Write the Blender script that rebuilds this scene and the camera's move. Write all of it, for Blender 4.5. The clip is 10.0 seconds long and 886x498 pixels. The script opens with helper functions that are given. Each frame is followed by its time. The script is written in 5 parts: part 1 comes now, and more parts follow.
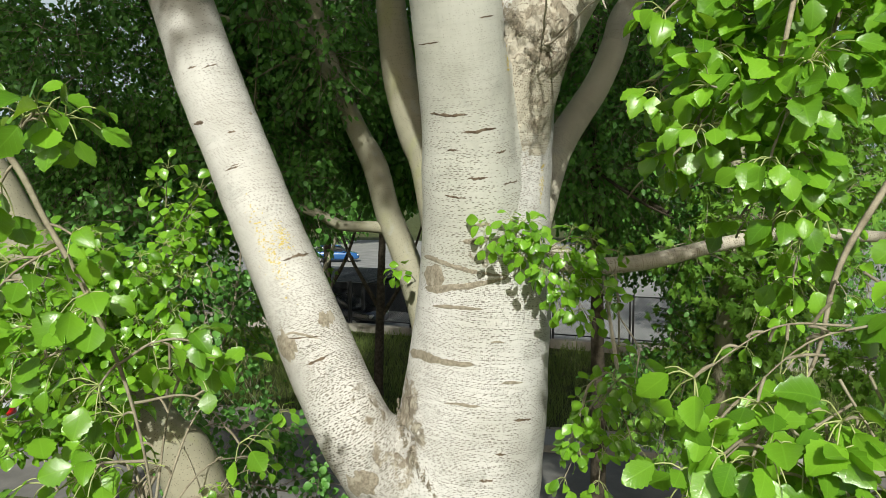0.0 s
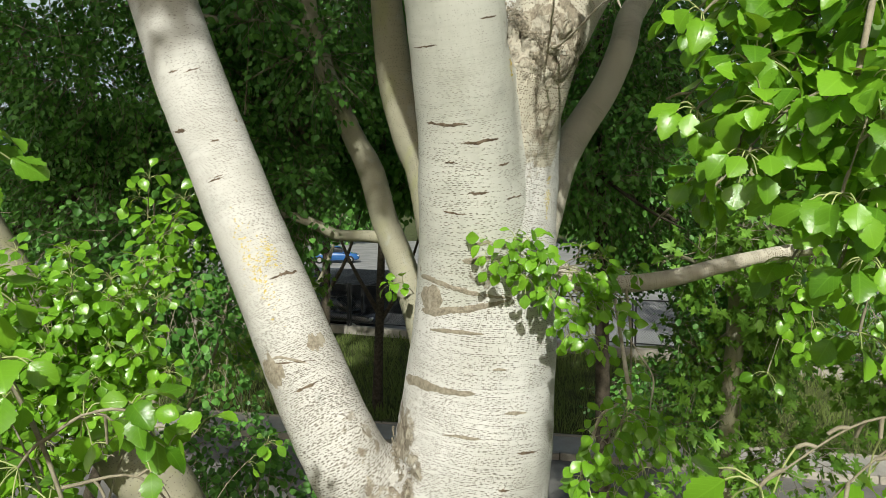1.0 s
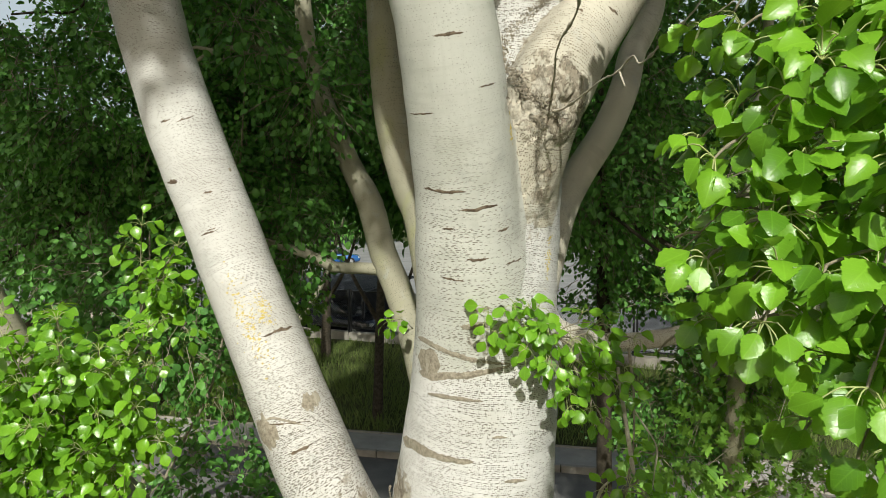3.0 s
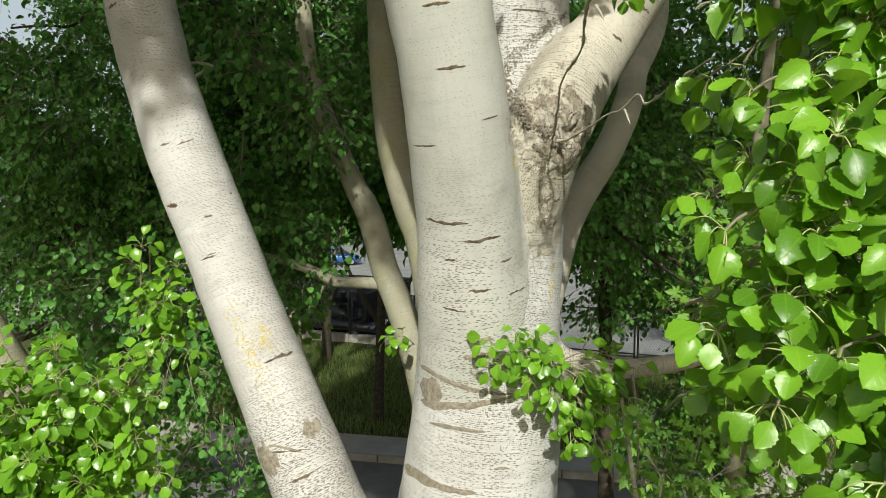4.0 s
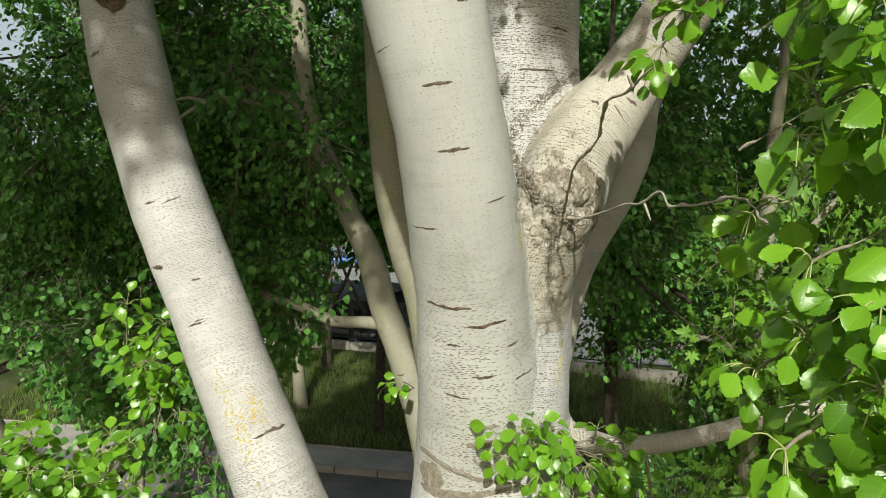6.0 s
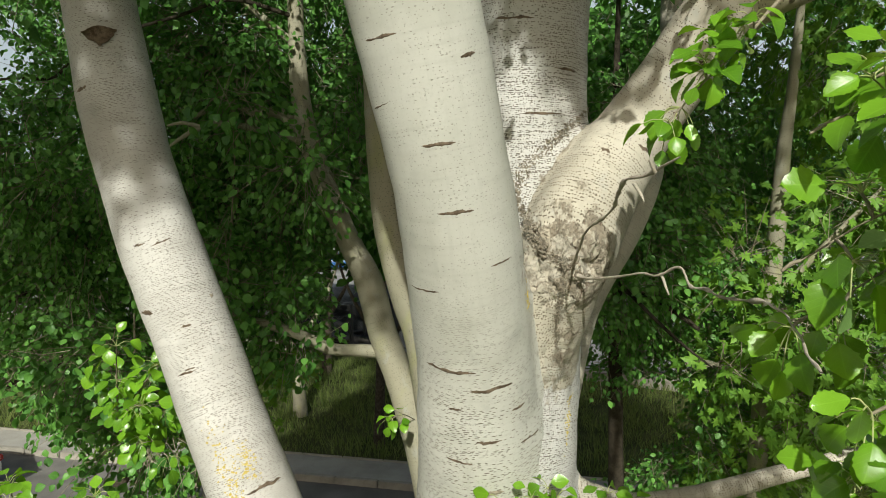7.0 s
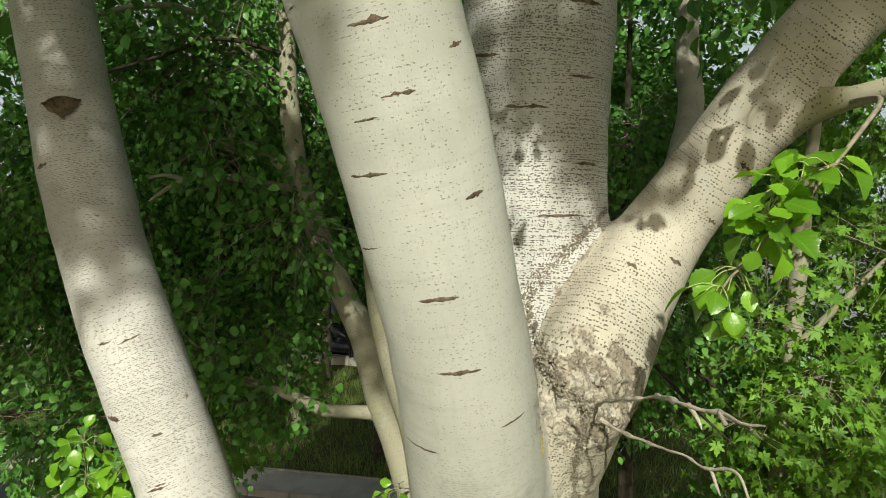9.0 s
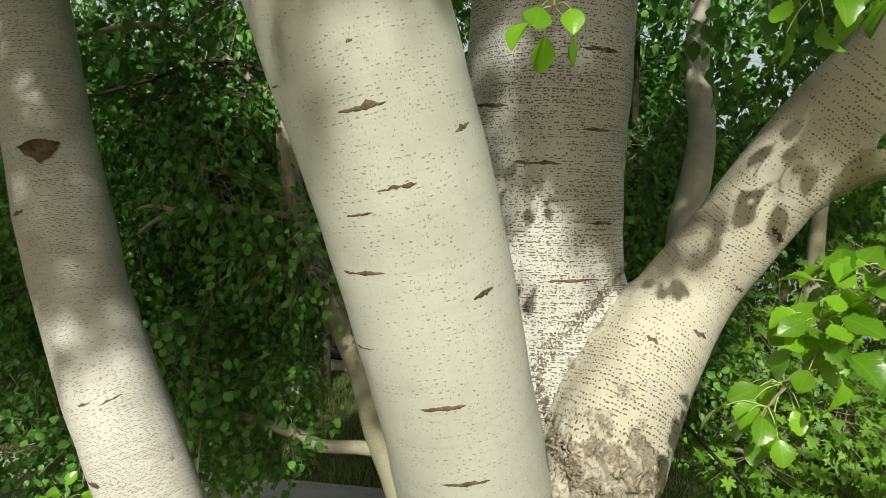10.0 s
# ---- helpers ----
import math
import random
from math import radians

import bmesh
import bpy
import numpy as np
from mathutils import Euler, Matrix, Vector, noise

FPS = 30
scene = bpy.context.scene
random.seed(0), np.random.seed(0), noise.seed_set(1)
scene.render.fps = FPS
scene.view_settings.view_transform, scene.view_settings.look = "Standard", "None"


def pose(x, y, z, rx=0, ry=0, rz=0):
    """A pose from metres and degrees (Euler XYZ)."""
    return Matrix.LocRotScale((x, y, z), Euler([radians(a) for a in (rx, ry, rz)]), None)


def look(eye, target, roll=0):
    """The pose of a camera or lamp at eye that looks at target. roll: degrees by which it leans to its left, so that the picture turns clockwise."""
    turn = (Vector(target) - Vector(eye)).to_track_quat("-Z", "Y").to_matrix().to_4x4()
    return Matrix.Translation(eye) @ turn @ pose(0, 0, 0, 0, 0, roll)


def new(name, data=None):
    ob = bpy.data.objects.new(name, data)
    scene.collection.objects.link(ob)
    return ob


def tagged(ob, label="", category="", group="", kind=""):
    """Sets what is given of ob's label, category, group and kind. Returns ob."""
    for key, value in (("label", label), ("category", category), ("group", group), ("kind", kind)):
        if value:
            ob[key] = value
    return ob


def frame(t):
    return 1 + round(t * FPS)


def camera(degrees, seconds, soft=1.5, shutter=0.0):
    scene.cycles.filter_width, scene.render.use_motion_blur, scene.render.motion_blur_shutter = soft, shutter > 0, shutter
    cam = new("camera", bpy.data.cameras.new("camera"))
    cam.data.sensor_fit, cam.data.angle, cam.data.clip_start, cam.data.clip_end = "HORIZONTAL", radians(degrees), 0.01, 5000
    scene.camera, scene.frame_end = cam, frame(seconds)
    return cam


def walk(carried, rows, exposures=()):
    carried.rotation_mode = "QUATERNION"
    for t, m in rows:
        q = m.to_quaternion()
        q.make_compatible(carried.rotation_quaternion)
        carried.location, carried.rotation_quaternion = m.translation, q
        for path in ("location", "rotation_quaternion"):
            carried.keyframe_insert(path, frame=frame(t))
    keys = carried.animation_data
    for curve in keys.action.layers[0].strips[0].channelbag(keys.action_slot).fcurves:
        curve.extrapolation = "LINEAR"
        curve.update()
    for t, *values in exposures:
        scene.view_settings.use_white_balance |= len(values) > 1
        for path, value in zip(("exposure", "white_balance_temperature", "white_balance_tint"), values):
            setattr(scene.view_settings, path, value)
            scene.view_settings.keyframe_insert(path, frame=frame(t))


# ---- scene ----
from mathutils.bvhtree import BVHTree

cam = camera(73.0, 10.0, 0.5)
METRES, DEEP, EYE, TILT = 1.8, 1.28, 5.1, -4.0
ROWS = [
    (0.0, 0.0, 0.0, 0.0, -0.0, 0.0, 0.0),
    (0.5, 0.0035, 0.0473, 0.0221, 0.05, -0.02, -0.0),
    (1.0, 0.0061, 0.0894, 0.046, 0.08, -0.02, 0.01),
    (1.5, 0.0085, 0.1181, 0.0805, 0.1, -0.04, 0.02),
    (2.0, 0.0113, 0.1229, 0.1247, 0.13, -0.11, 0.01),
    (2.5, 0.0141, 0.1198, 0.1612, 0.18, -0.15, -0.02),
    (4.0, 0.01, 0.1286, 0.26, 0.29, -0.3, -0.05),
    (4.5, 0.008, 0.1409, 0.2975, 0.33, -0.34, -0.06),
    (5.0, 0.008, 0.1572, 0.3339, 0.35, -0.37, -0.08),
    (5.5, 0.0093, 0.1769, 0.3755, 0.39, -0.41, -0.1),
    (7.0, 0.0054, 0.249, 0.5303, 0.47, -0.44, -0.07),
    (7.5, 0.0044, 0.2768, 0.5838, 0.5, -0.51, -0.11),
    (8.0, 0.005, 0.306, 0.6381, 0.52, -0.58, -0.13),
    (8.5, 0.0059, 0.3367, 0.6921, 0.55, -0.62, -0.2),
    (9.0, 0.004, 0.3689, 0.7474, 0.6, -0.7, -0.21),
    (9.5, 0.0016, 0.4022, 0.803, 0.63, -0.78, -0.21),
    (10.0, -0.0017, 0.4344, 0.8581, 0.64, -0.8, -0.2),
]
walk(cam, [(t, pose(0, 0, EYE, TILT) @ pose(METRES * x, METRES * DEEP * y, METRES * z, 90 + 0.78 * pitch, 0.78 * roll, 0.78 * yaw)) for t, x, y, z, yaw, pitch, roll in ROWS], ((0.0, -0.11, 6500, 3), (5.0, -0.13, 6500, 4), (7.0, -0.2, 6600, 3), (10.0, -0.13, 6900, 0)))

# ---- light ----
SUN_TO = Vector((-0.045, -0.80, 0.60)).normalized()
world = bpy.data.worlds.new("sky")
scene.world = world
world.use_nodes = True
wn = world.node_tree.nodes
sky = wn.new("ShaderNodeTexSky")
sky.sky_type, sky.sun_disc = "NISHITA", False
sky.dust_density, sky.ozone_density = 5.0, 0.4
sky.sun_elevation, sky.sun_rotation = math.asin(SUN_TO.z), math.atan2(SUN_TO.x, SUN_TO.y)
world.node_tree.links.new(sky.outputs[0], wn["Background"].inputs[0])
wn["Background"].inputs[1].default_value = 0.074
sun = new("sun", bpy.data.lights.new("sun", "SUN"))
sun.data.energy, sun.data.angle, sun.data.color = 5.0, radians(1.0), (1.0, 0.98, 0.91)
sun.matrix_world = look(SUN_TO * 60, (0, 0, 0))


# the bright hazy sky low behind the trees
hazy = bpy.data.materials.new("hazy_sky")
hazy.use_nodes = True
glow = hazy.node_tree.nodes.new("ShaderNodeEmission")
glow.inputs[0].default_value, glow.inputs[1].default_value = (0.80, 0.90, 1.0, 1.0), 0.7
hazy.node_tree.links.new(glow.outputs[0], hazy.node_tree.nodes["Material Output"].inputs[0])
far_sky = bpy.data.meshes.new("backdrop")
far_sky.from_pydata([(-1400, 1150, -5), (1400, 1150, -5), (1400, 1150, 700), (-1400, 1150, 700)], [], [(0, 1, 2, 3)])
far_sky.materials.append(hazy)
tagged(new("backdrop", far_sky), "bright hazy sky far behind the trees", "sky", kind="structure")


# ---- materials ----
def material(name, rough=0.7, spec=0.3):
    m = bpy.data.materials.new(name)
    m.use_nodes = True
    b = m.node_tree.nodes["Principled BSDF"]
    b.inputs["Roughness"].default_value = rough
    b.inputs["Specular IOR Level"].default_value = spec
    return m, m.node_tree.nodes, m.node_tree.links, b


def val(nodes, links, socket, x):
    if isinstance(x, (int, float)):
        socket.default_value = x
    elif isinstance(x, tuple):
        socket.default_value = (*x, 1.0) if len(x) == 3 else x
    else:
        links.new(x, socket)


def calc(nodes, links, op, a, b=0.0, c=0.0, clamp=False):
    n = nodes.new("ShaderNodeMath")
    n.operation, n.use_clamp = op, clamp
    for k, x in enumerate((a, b, c)):
        val(nodes, links, n.inputs[k], x)
    return n.outputs[0]


def blend(nodes, links, fac, a, b):
    n = nodes.new("ShaderNodeMix")
    n.data_type = "RGBA"
    val(nodes, links, n.inputs[0], fac)
    val(nodes, links, n.inputs[6], a)
    val(nodes, links, n.inputs[7], b)
    return n.outputs[2]


def ramp(nodes, links, x, lo, hi, a=0.0, b=1.0):
    n = nodes.new("ShaderNodeMapRange")
    n.interpolation_type = "SMOOTHSTEP"
    for k, v in enumerate((x, lo, hi, a, b)):
        val(nodes, links, n.inputs[k], v)
    return n.outputs[0]


def coords(nodes, links, scale, source="Object", uv=""):
    if uv:
        t = nodes.new("ShaderNodeUVMap")
        t.uv_map = uv
        out = t.outputs[0]
    else:
        out = nodes.new("ShaderNodeTexCoord").outputs[source]
    m = nodes.new("ShaderNodeMapping")
    m.inputs["Scale"].default_value = scale
    links.new(out, m.inputs[0])
    return m.outputs[0]


def noise_tex(nodes, links, vec, scale, detail=4.0, rough=0.55):
    n = nodes.new("ShaderNodeTexNoise")
    links.new(vec, n.inputs["Vector"])
    n.inputs["Scale"].default_value, n.inputs["Detail"].default_value, n.inputs["Roughness"].default_value = scale, detail, rough
    return n.outputs["Fac"]


def bump(nodes, links, b, height, strength, distance):
    n = nodes.new("ShaderNodeBump")
    n.inputs["Strength"].default_value, n.inputs["Distance"].default_value = strength, distance
    links.new(height, n.inputs["Height"])
    links.new(n.outputs[0], b.inputs["Normal"])


def white(nodes, links, dims, socket, x):
    n = nodes.new("ShaderNodeTexWhiteNoise")
    n.noise_dimensions = dims
    links.new(x, n.inputs[socket])
    return n


def lenticels(n, l, u, v, obj, seed, su, sv, long, high, chance, old, wave=1.3):
    """Rows of breathing pores round a limb: dashes of uneven length, in chains with bare stretches between them."""
    wander = calc(n, l, "MULTIPLY", noise_tex(n, l, obj, 5.0 + seed, 2), wave * sv / 60.0)
    at = calc(n, l, "ADD", calc(n, l, "MULTIPLY", v, sv), wander)
    row = calc(n, l, "FLOOR", at)
    fv = calc(n, l, "SUBTRACT", calc(n, l, "FRACT", at), 0.5)
    shift = white(n, l, "1D", "W", calc(n, l, "ADD", row, seed * 17.3)).outputs["Value"]
    up = calc(n, l, "ADD", calc(n, l, "MULTIPLY", u, su), calc(n, l, "MULTIPLY", shift, 37.0))
    col = calc(n, l, "FLOOR", up)
    fu = calc(n, l, "SUBTRACT", calc(n, l, "FRACT", up), 0.5)
    comb = n.new("ShaderNodeCombineXYZ")
    l.new(col, comb.inputs[0]), l.new(row, comb.inputs[1])
    comb.inputs[2].default_value = seed
    rnd = white(n, l, "3D", "Vector", comb.outputs[0])
    sep = n.new("ShaderNodeSeparateColor")
    l.new(rnd.outputs["Color"], sep.inputs[0])
    half = calc(n, l, "MULTIPLY_ADD", sep.outputs[0], 0.7 * long, 0.3 * long)
    tall = calc(n, l, "MULTIPLY_ADD", sep.outputs[1], 0.5 * high, 0.6 * high)
    fu = calc(n, l, "ADD", fu, calc(n, l, "MULTIPLY_ADD", sep.outputs[2], 0.24, -0.12))
    fv = calc(n, l, "ADD", fv, calc(n, l, "MULTIPLY_ADD", sep.outputs[1], 0.4, -0.2))
    rough = calc(n, l, "MULTIPLY_ADD", noise_tex(n, l, obj, 190.0, 2), 0.9, -0.45)
    du, dv = calc(n, l, "DIVIDE", fu, half), calc(n, l, "DIVIDE", fv, tall)
    d = calc(n, l, "ADD", calc(n, l, "SQRT", calc(n, l, "ADD", calc(n, l, "MULTIPLY", du, du), calc(n, l, "MULTIPLY", dv, dv))), rough)
    lane = n.new("ShaderNodeCombineXYZ")
    l.new(calc(n, l, "MULTIPLY", u, 7.0), lane.inputs[0]), l.new(calc(n, l, "MULTIPLY", row, 0.75), lane.inputs[1])
    lane.inputs[2].default_value = seed * 3.1
    chain = ramp(n, l, noise_tex(n, l, lane.outputs[0], 1.0, 2), 0.36, 0.62, 0.15, 1.25)
    area = ramp(n, l, noise_tex(n, l, obj, 3.6, 3), 0.34, 0.64, 0.55, 1.25)
    odds = calc(n, l, "ADD", calc(n, l, "MULTIPLY", calc(n, l, "MULTIPLY", chain, area), chance), calc(n, l, "MULTIPLY", old, 0.35))
    pick = ramp(n, l, calc(n, l, "SUBTRACT", odds, rnd.outputs["Value"]), -0.02, 0.05)
    return calc(n, l, "MULTIPLY", ramp(n, l, d, 0.7, 1.15, 1.0, 0.0), pick)


def bark_material(name, pale, grey, mark, layers, green=0.0, strength=0.93, low=None):
    """Smooth poplar bark: pale skin with rows of lenticels, coarser and darker where the bark is old.
    layers: (across, along) per metre, half length, half height, chance, weight, and the height over ground where it fades in; low: heights between which the dashes thin out."""
    m, n, l, b = material(name, 0.75, 0.2)
    at = n.new("ShaderNodeAttribute")
    at.attribute_name = "old"
    old = at.outputs["Fac"]
    obj = coords(n, l, (1, 1, 1))
    sepo = n.new("ShaderNodeSeparateXYZ")
    l.new(obj, sepo.inputs[0])
    z = sepo.outputs[2]
    uvn = n.new("ShaderNodeUVMap")
    uvn.uv_map = "bark"
    sepu = n.new("ShaderNodeSeparateXYZ")
    l.new(uvn.outputs[0], sepu.inputs[0])
    u, v = sepu.outputs[0], sepu.outputs[1]
    patch = noise_tex(n, l, obj, 2.6, 5)
    fine = noise_tex(n, l, coords(n, l, (1, 1, 1.6)), 85, 6, 0.75)
    bands = noise_tex(n, l, coords(n, l, (3, 46, 1), uv="bark"), 1.0, 4)
    base = blend(n, l, ramp(n, l, patch, 0.42, 0.68), pale, grey)
    base = blend(n, l, ramp(n, l, bands, 0.5, 0.75, 0.0, 0.22), base, tuple(0.8 * x for x in grey))
    streak = noise_tex(n, l, coords(n, l, (46, 2.2, 1), uv="bark"), 1.0, 4, 0.6)
    base = blend(n, l, ramp(n, l, streak, 0.48, 0.72, 0.0, 0.16), base, tuple(0.84 * x for x in grey))
    base = blend(n, l, ramp(n, l, fine, 0.5, 0.68, 0.0, 0.30), base, tuple(0.78 * x for x in pale))
    cloud = noise_tex(n, l, coords(n, l, (1, 1, 0.7)), 9, 3, 0.5)
    base = blend(n, l, ramp(n, l, cloud, 0.60, 0.74, 0.0, 0.42), base, (0.40, 0.405, 0.38))
    if green:
        moss = noise_tex(n, l, coords(n, l, (1, 1, 0.5)), 7, 5)
        base = blend(n, l, ramp(n, l, moss, 0.5, 0.7, 0.0, green), base, (0.30, 0.31, 0.12))
    mask = 0.0
    for k, (su, sv, long, high, chance, weight, *rise) in enumerate(layers):
        if low:
            chance = ramp(n, l, z, low[0], low[1], chance * low[2], chance)
        dash = calc(n, l, "MULTIPLY", lenticels(n, l, u, v, obj, k + 1.0, su, sv, long, high, chance, old), weight)
        if rise:
            dash = calc(n, l, "MULTIPLY", dash, ramp(n, l, z, rise[0], rise[1]))
        mask = calc(n, l, "MAXIMUM", dash, mask)
    crack = noise_tex(n, l, coords(n, l, (1, 1, 0.6)), 38, 6, 0.7)
    warp = n.new("ShaderNodeTexNoise")
    l.new(obj, warp.inputs["Vector"])
    warp.inputs["Scale"].default_value, warp.inputs["Detail"].default_value = 22.0, 4.0
    bend = n.new("ShaderNodeVectorMath")
    bend.operation = "MULTIPLY_ADD"
    l.new(warp.outputs["Color"], bend.inputs[0])
    bend.inputs[1].default_value = (0.06, 0.06, 0.06)
    l.new(coords(n, l, (1, 1, 0.6)), bend.inputs[2])
    plates = n.new("ShaderNodeTexVoronoi")
    plates.feature = "DISTANCE_TO_EDGE"
    plates.inputs["Scale"].default_value = 14.0
    l.new(bend.outputs[0], plates.inputs["Vector"])
    tones = n.new("ShaderNodeTexVoronoi")
    tones.inputs["Scale"].default_value = 14.0
    l.new(bend.outputs[0], tones.inputs["Vector"])
    tone = n.new("ShaderNodeSeparateColor")
    l.new(tones.outputs["Color"], tone.inputs[0])
    seam = calc(n, l, "MULTIPLY", ramp(n, l, plates.outputs["Distance"], 0.0, 0.06, 1.0, 0.0), ramp(n, l, noise_tex(n, l, obj, 16, 3), 0.45, 0.6, 0.1, 1.0))
    split = ramp(n, l, calc(n, l, "ABSOLUTE", calc(n, l, "SUBTRACT", crack, 0.5)), 0.0, 0.025, 0.4, 0.0)
    burr = ramp(n, l, calc(n, l, "ADD", old, calc(n, l, "ADD", calc(n, l, "MULTIPLY", calc(n, l, "SUBTRACT", patch, 0.5), 0.9), calc(n, l, "MULTIPLY", calc(n, l, "SUBTRACT", noise_tex(n, l, obj, 15, 4, 0.6), 0.5), 1.3))), 0.48, 0.66)
    scab = calc(n, l, "MULTIPLY", calc(n, l, "MAXIMUM", seam, split), burr)
    col = blend(n, l, calc(n, l, "MULTIPLY", mask, strength), base, mark)
    crust = blend(n, l, ramp(n, l, crack, 0.40, 0.60), (0.24, 0.20, 0.15), (0.45, 0.40, 0.32))
    crust = blend(n, l, ramp(n, l, tone.outputs[0], 0.72, 0.8, 0.0, 0.8), crust, tuple(0.92 * x for x in pale))
    col = blend(n, l, calc(n, l, "MULTIPLY", burr, 0.9), col, crust)
    col = blend(n, l, calc(n, l, "MULTIPLY", scab, 0.8), col, (0.12, 0.085, 0.06))
    l.new(col, b.inputs["Base Color"])
    h = calc(n, l, "SUBTRACT", calc(n, l, "ADD", calc(n, l, "MULTIPLY", fine, 0.22), calc(n, l, "MULTIPLY", calc(n, l, "MULTIPLY", crack, burr), 0.9)), calc(n, l, "ADD", calc(n, l, "MULTIPLY", mask, 0.4), calc(n, l, "MULTIPLY", scab, 0.9)))
    bump(n, l, b, h, 0.85, 0.006)
    return m


def leaf_material(name, dark, light, through_light, gloss=0.42, spec=0.45, piece=True, thin=0.30):
    m, n, l, b = material(name, gloss, spec)
    info = n.new("ShaderNodeObjectInfo").outputs["Random"] if piece else n.new("ShaderNodeNewGeometry").outputs["Random Per Island"]
    spots = noise_tex(n, l, coords(n, l, (1, 1, 1)), 90 if piece else 25, 3)
    uvn = n.new("ShaderNodeUVMap")
    uvn.uv_map = "leaf"
    sep = n.new("ShaderNodeSeparateXYZ")
    l.new(uvn.outputs[0], sep.inputs[0])
    side = calc(n, l, "ABSOLUTE", calc(n, l, "SUBTRACT", sep.outputs[0], 0.5))
    rib = ramp(n, l, side, 0.0, 0.035, 1.0, 0.0)
    veins = calc(n, l, "ABSOLUTE", calc(n, l, "SUBTRACT", calc(n, l, "FRACT", calc(n, l, "MULTIPLY", calc(n, l, "SUBTRACT", sep.outputs[1], calc(n, l, "MULTIPLY", side, 0.9)), 6.5)), 0.5))
    vein = calc(n, l, "MAXIMUM", rib, ramp(n, l, veins, 0.0, 0.09, 0.65, 0.0))
    tone = calc(n, l, "ADD", calc(n, l, "MULTIPLY", info, 0.75), calc(n, l, "MULTIPLY", spots, 0.35), clamp=True)
    col = blend(n, l, tone, dark, light)
    col = blend(n, l, calc(n, l, "MULTIPLY", vein, 0.16), col, tuple(min(1.0, 1.5 * v + 0.02) for v in light))
    l.new(col, b.inputs["Base Color"])
    bump(n, l, b, calc(n, l, "SUBTRACT", calc(n, l, "MULTIPLY", spots, 0.5), calc(n, l, "MULTIPLY", vein, 0.6)), 0.2, 0.0015)
    tr = n.new("ShaderNodeBsdfTranslucent")
    l.new(blend(n, l, 0.5, col, through_light), tr.inputs[0])
    mix = n.new("ShaderNodeMixShader")
    mix.inputs[0].default_value = thin
    l.new(b.outputs[0], mix.inputs[1])
    l.new(tr.outputs[0], mix.inputs[2])
    l.new(mix.outputs[0], n["Material Output"].inputs[0])
    return m


def plain_material(name, a, c, scale, rough=0.8, relief=0.3, depth=0.01, spec=0.3, metal=0.0, fine=None):
    m, n, l, b = material(name, rough, spec)
    obj = coords(n, l, (1, 1, 1))
    big = noise_tex(n, l, obj, scale, 5, 0.6)
    small = noise_tex(n, l, obj, fine or scale * 14, 4, 0.7)
    mixv = calc(n, l, "ADD", calc(n, l, "MULTIPLY", big, 0.65), calc(n, l, "MULTIPLY", small, 0.35))
    l.new(blend(n, l, ramp(n, l, mixv, 0.34, 0.66), a, c), b.inputs["Base Color"])
    b.inputs["Metallic"].default_value = metal
    bump(n, l, b, small, relief, depth)
    return m


DASHES, PORES = (38.0, 132.0, 0.48, 0.24, 0.92, 0.95), (104.0, 132.0, 0.32, 0.28, 0.78, 0.8)
DOTS = (84.0, 66.0, 0.38, 0.18, 0.95, 1.0)
BROWN = (0.135, 0.108, 0.082)
BARK = bark_material("pale_poplar_bark", (0.655, 0.636, 0.618), (0.535, 0.52, 0.49), BROWN, (DASHES, PORES, (*DOTS, 5.7, 6.0)))
BARK_LEAN = bark_material("dashed_poplar_bark", (0.62, 0.598, 0.572), (0.485, 0.465, 0.435), BROWN, ((42.0, 132.0, 0.48, 0.21, 0.95, 0.8), (104.0, 132.0, 0.30, 0.25, 0.6, 0.7), (32.0, 100.0, 0.48, 0.27, 0.75, 0.9, 5.0, 4.45)), low=(4.6, 5.6, 1.6))
BARK_TAN = bark_material("tan_poplar_bark", (0.585, 0.54, 0.455), (0.455, 0.415, 0.34), (0.15, 0.115, 0.08), ((92.0, 84.0, 0.38, 0.22, 0.92, 1.0), (42.0, 84.0, 0.45, 0.17, 0.35, 0.9), (112.0, 104.0, 0.38, 0.30, 0.9, 0.85, 5.95, 5.6)))
BARK_SMOOTH = bark_material("smooth_poplar_bark", (0.605, 0.595, 0.55), (0.48, 0.475, 0.425), (0.17, 0.14, 0.105), ((64.0, 112.0, 0.44, 0.17, 0.40, 0.5), (120.0, 112.0, 0.26, 0.20, 0.42, 0.45), (*DASHES, 5.85, 5.25)))
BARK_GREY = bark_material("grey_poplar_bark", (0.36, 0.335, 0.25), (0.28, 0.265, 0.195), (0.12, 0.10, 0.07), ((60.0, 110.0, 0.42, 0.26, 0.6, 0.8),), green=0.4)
SCAR = plain_material("scar_bark", (0.075, 0.052, 0.036), (0.24, 0.185, 0.135), 40, 0.9, 0.8, 0.004, 0.1, fine=240)
SCAB = plain_material("flaky_bark", (0.25, 0.21, 0.16), (0.44, 0.39, 0.31), 70, 0.9, 1.0, 0.008, 0.1, fine=170)
sn, sl = SCAB.node_tree.nodes, SCAB.node_tree.links
sb = sn["Principled BSDF"]
flake = ramp(sn, sl, noise_tex(sn, sl, coords(sn, sl, (1, 1, 0.7)), 17, 6, 0.65), 0.56, 0.64)
sl.new(blend(sn, sl, flake, sb.inputs["Base Color"].links[0].from_socket, (0.47, 0.42, 0.34)), sb.inputs["Base Color"])
LICHEN = plain_material("yellow_lichen", (0.50, 0.36, 0.06), (0.62, 0.52, 0.18), 60, 0.9, 0.5, 0.003, 0.1)
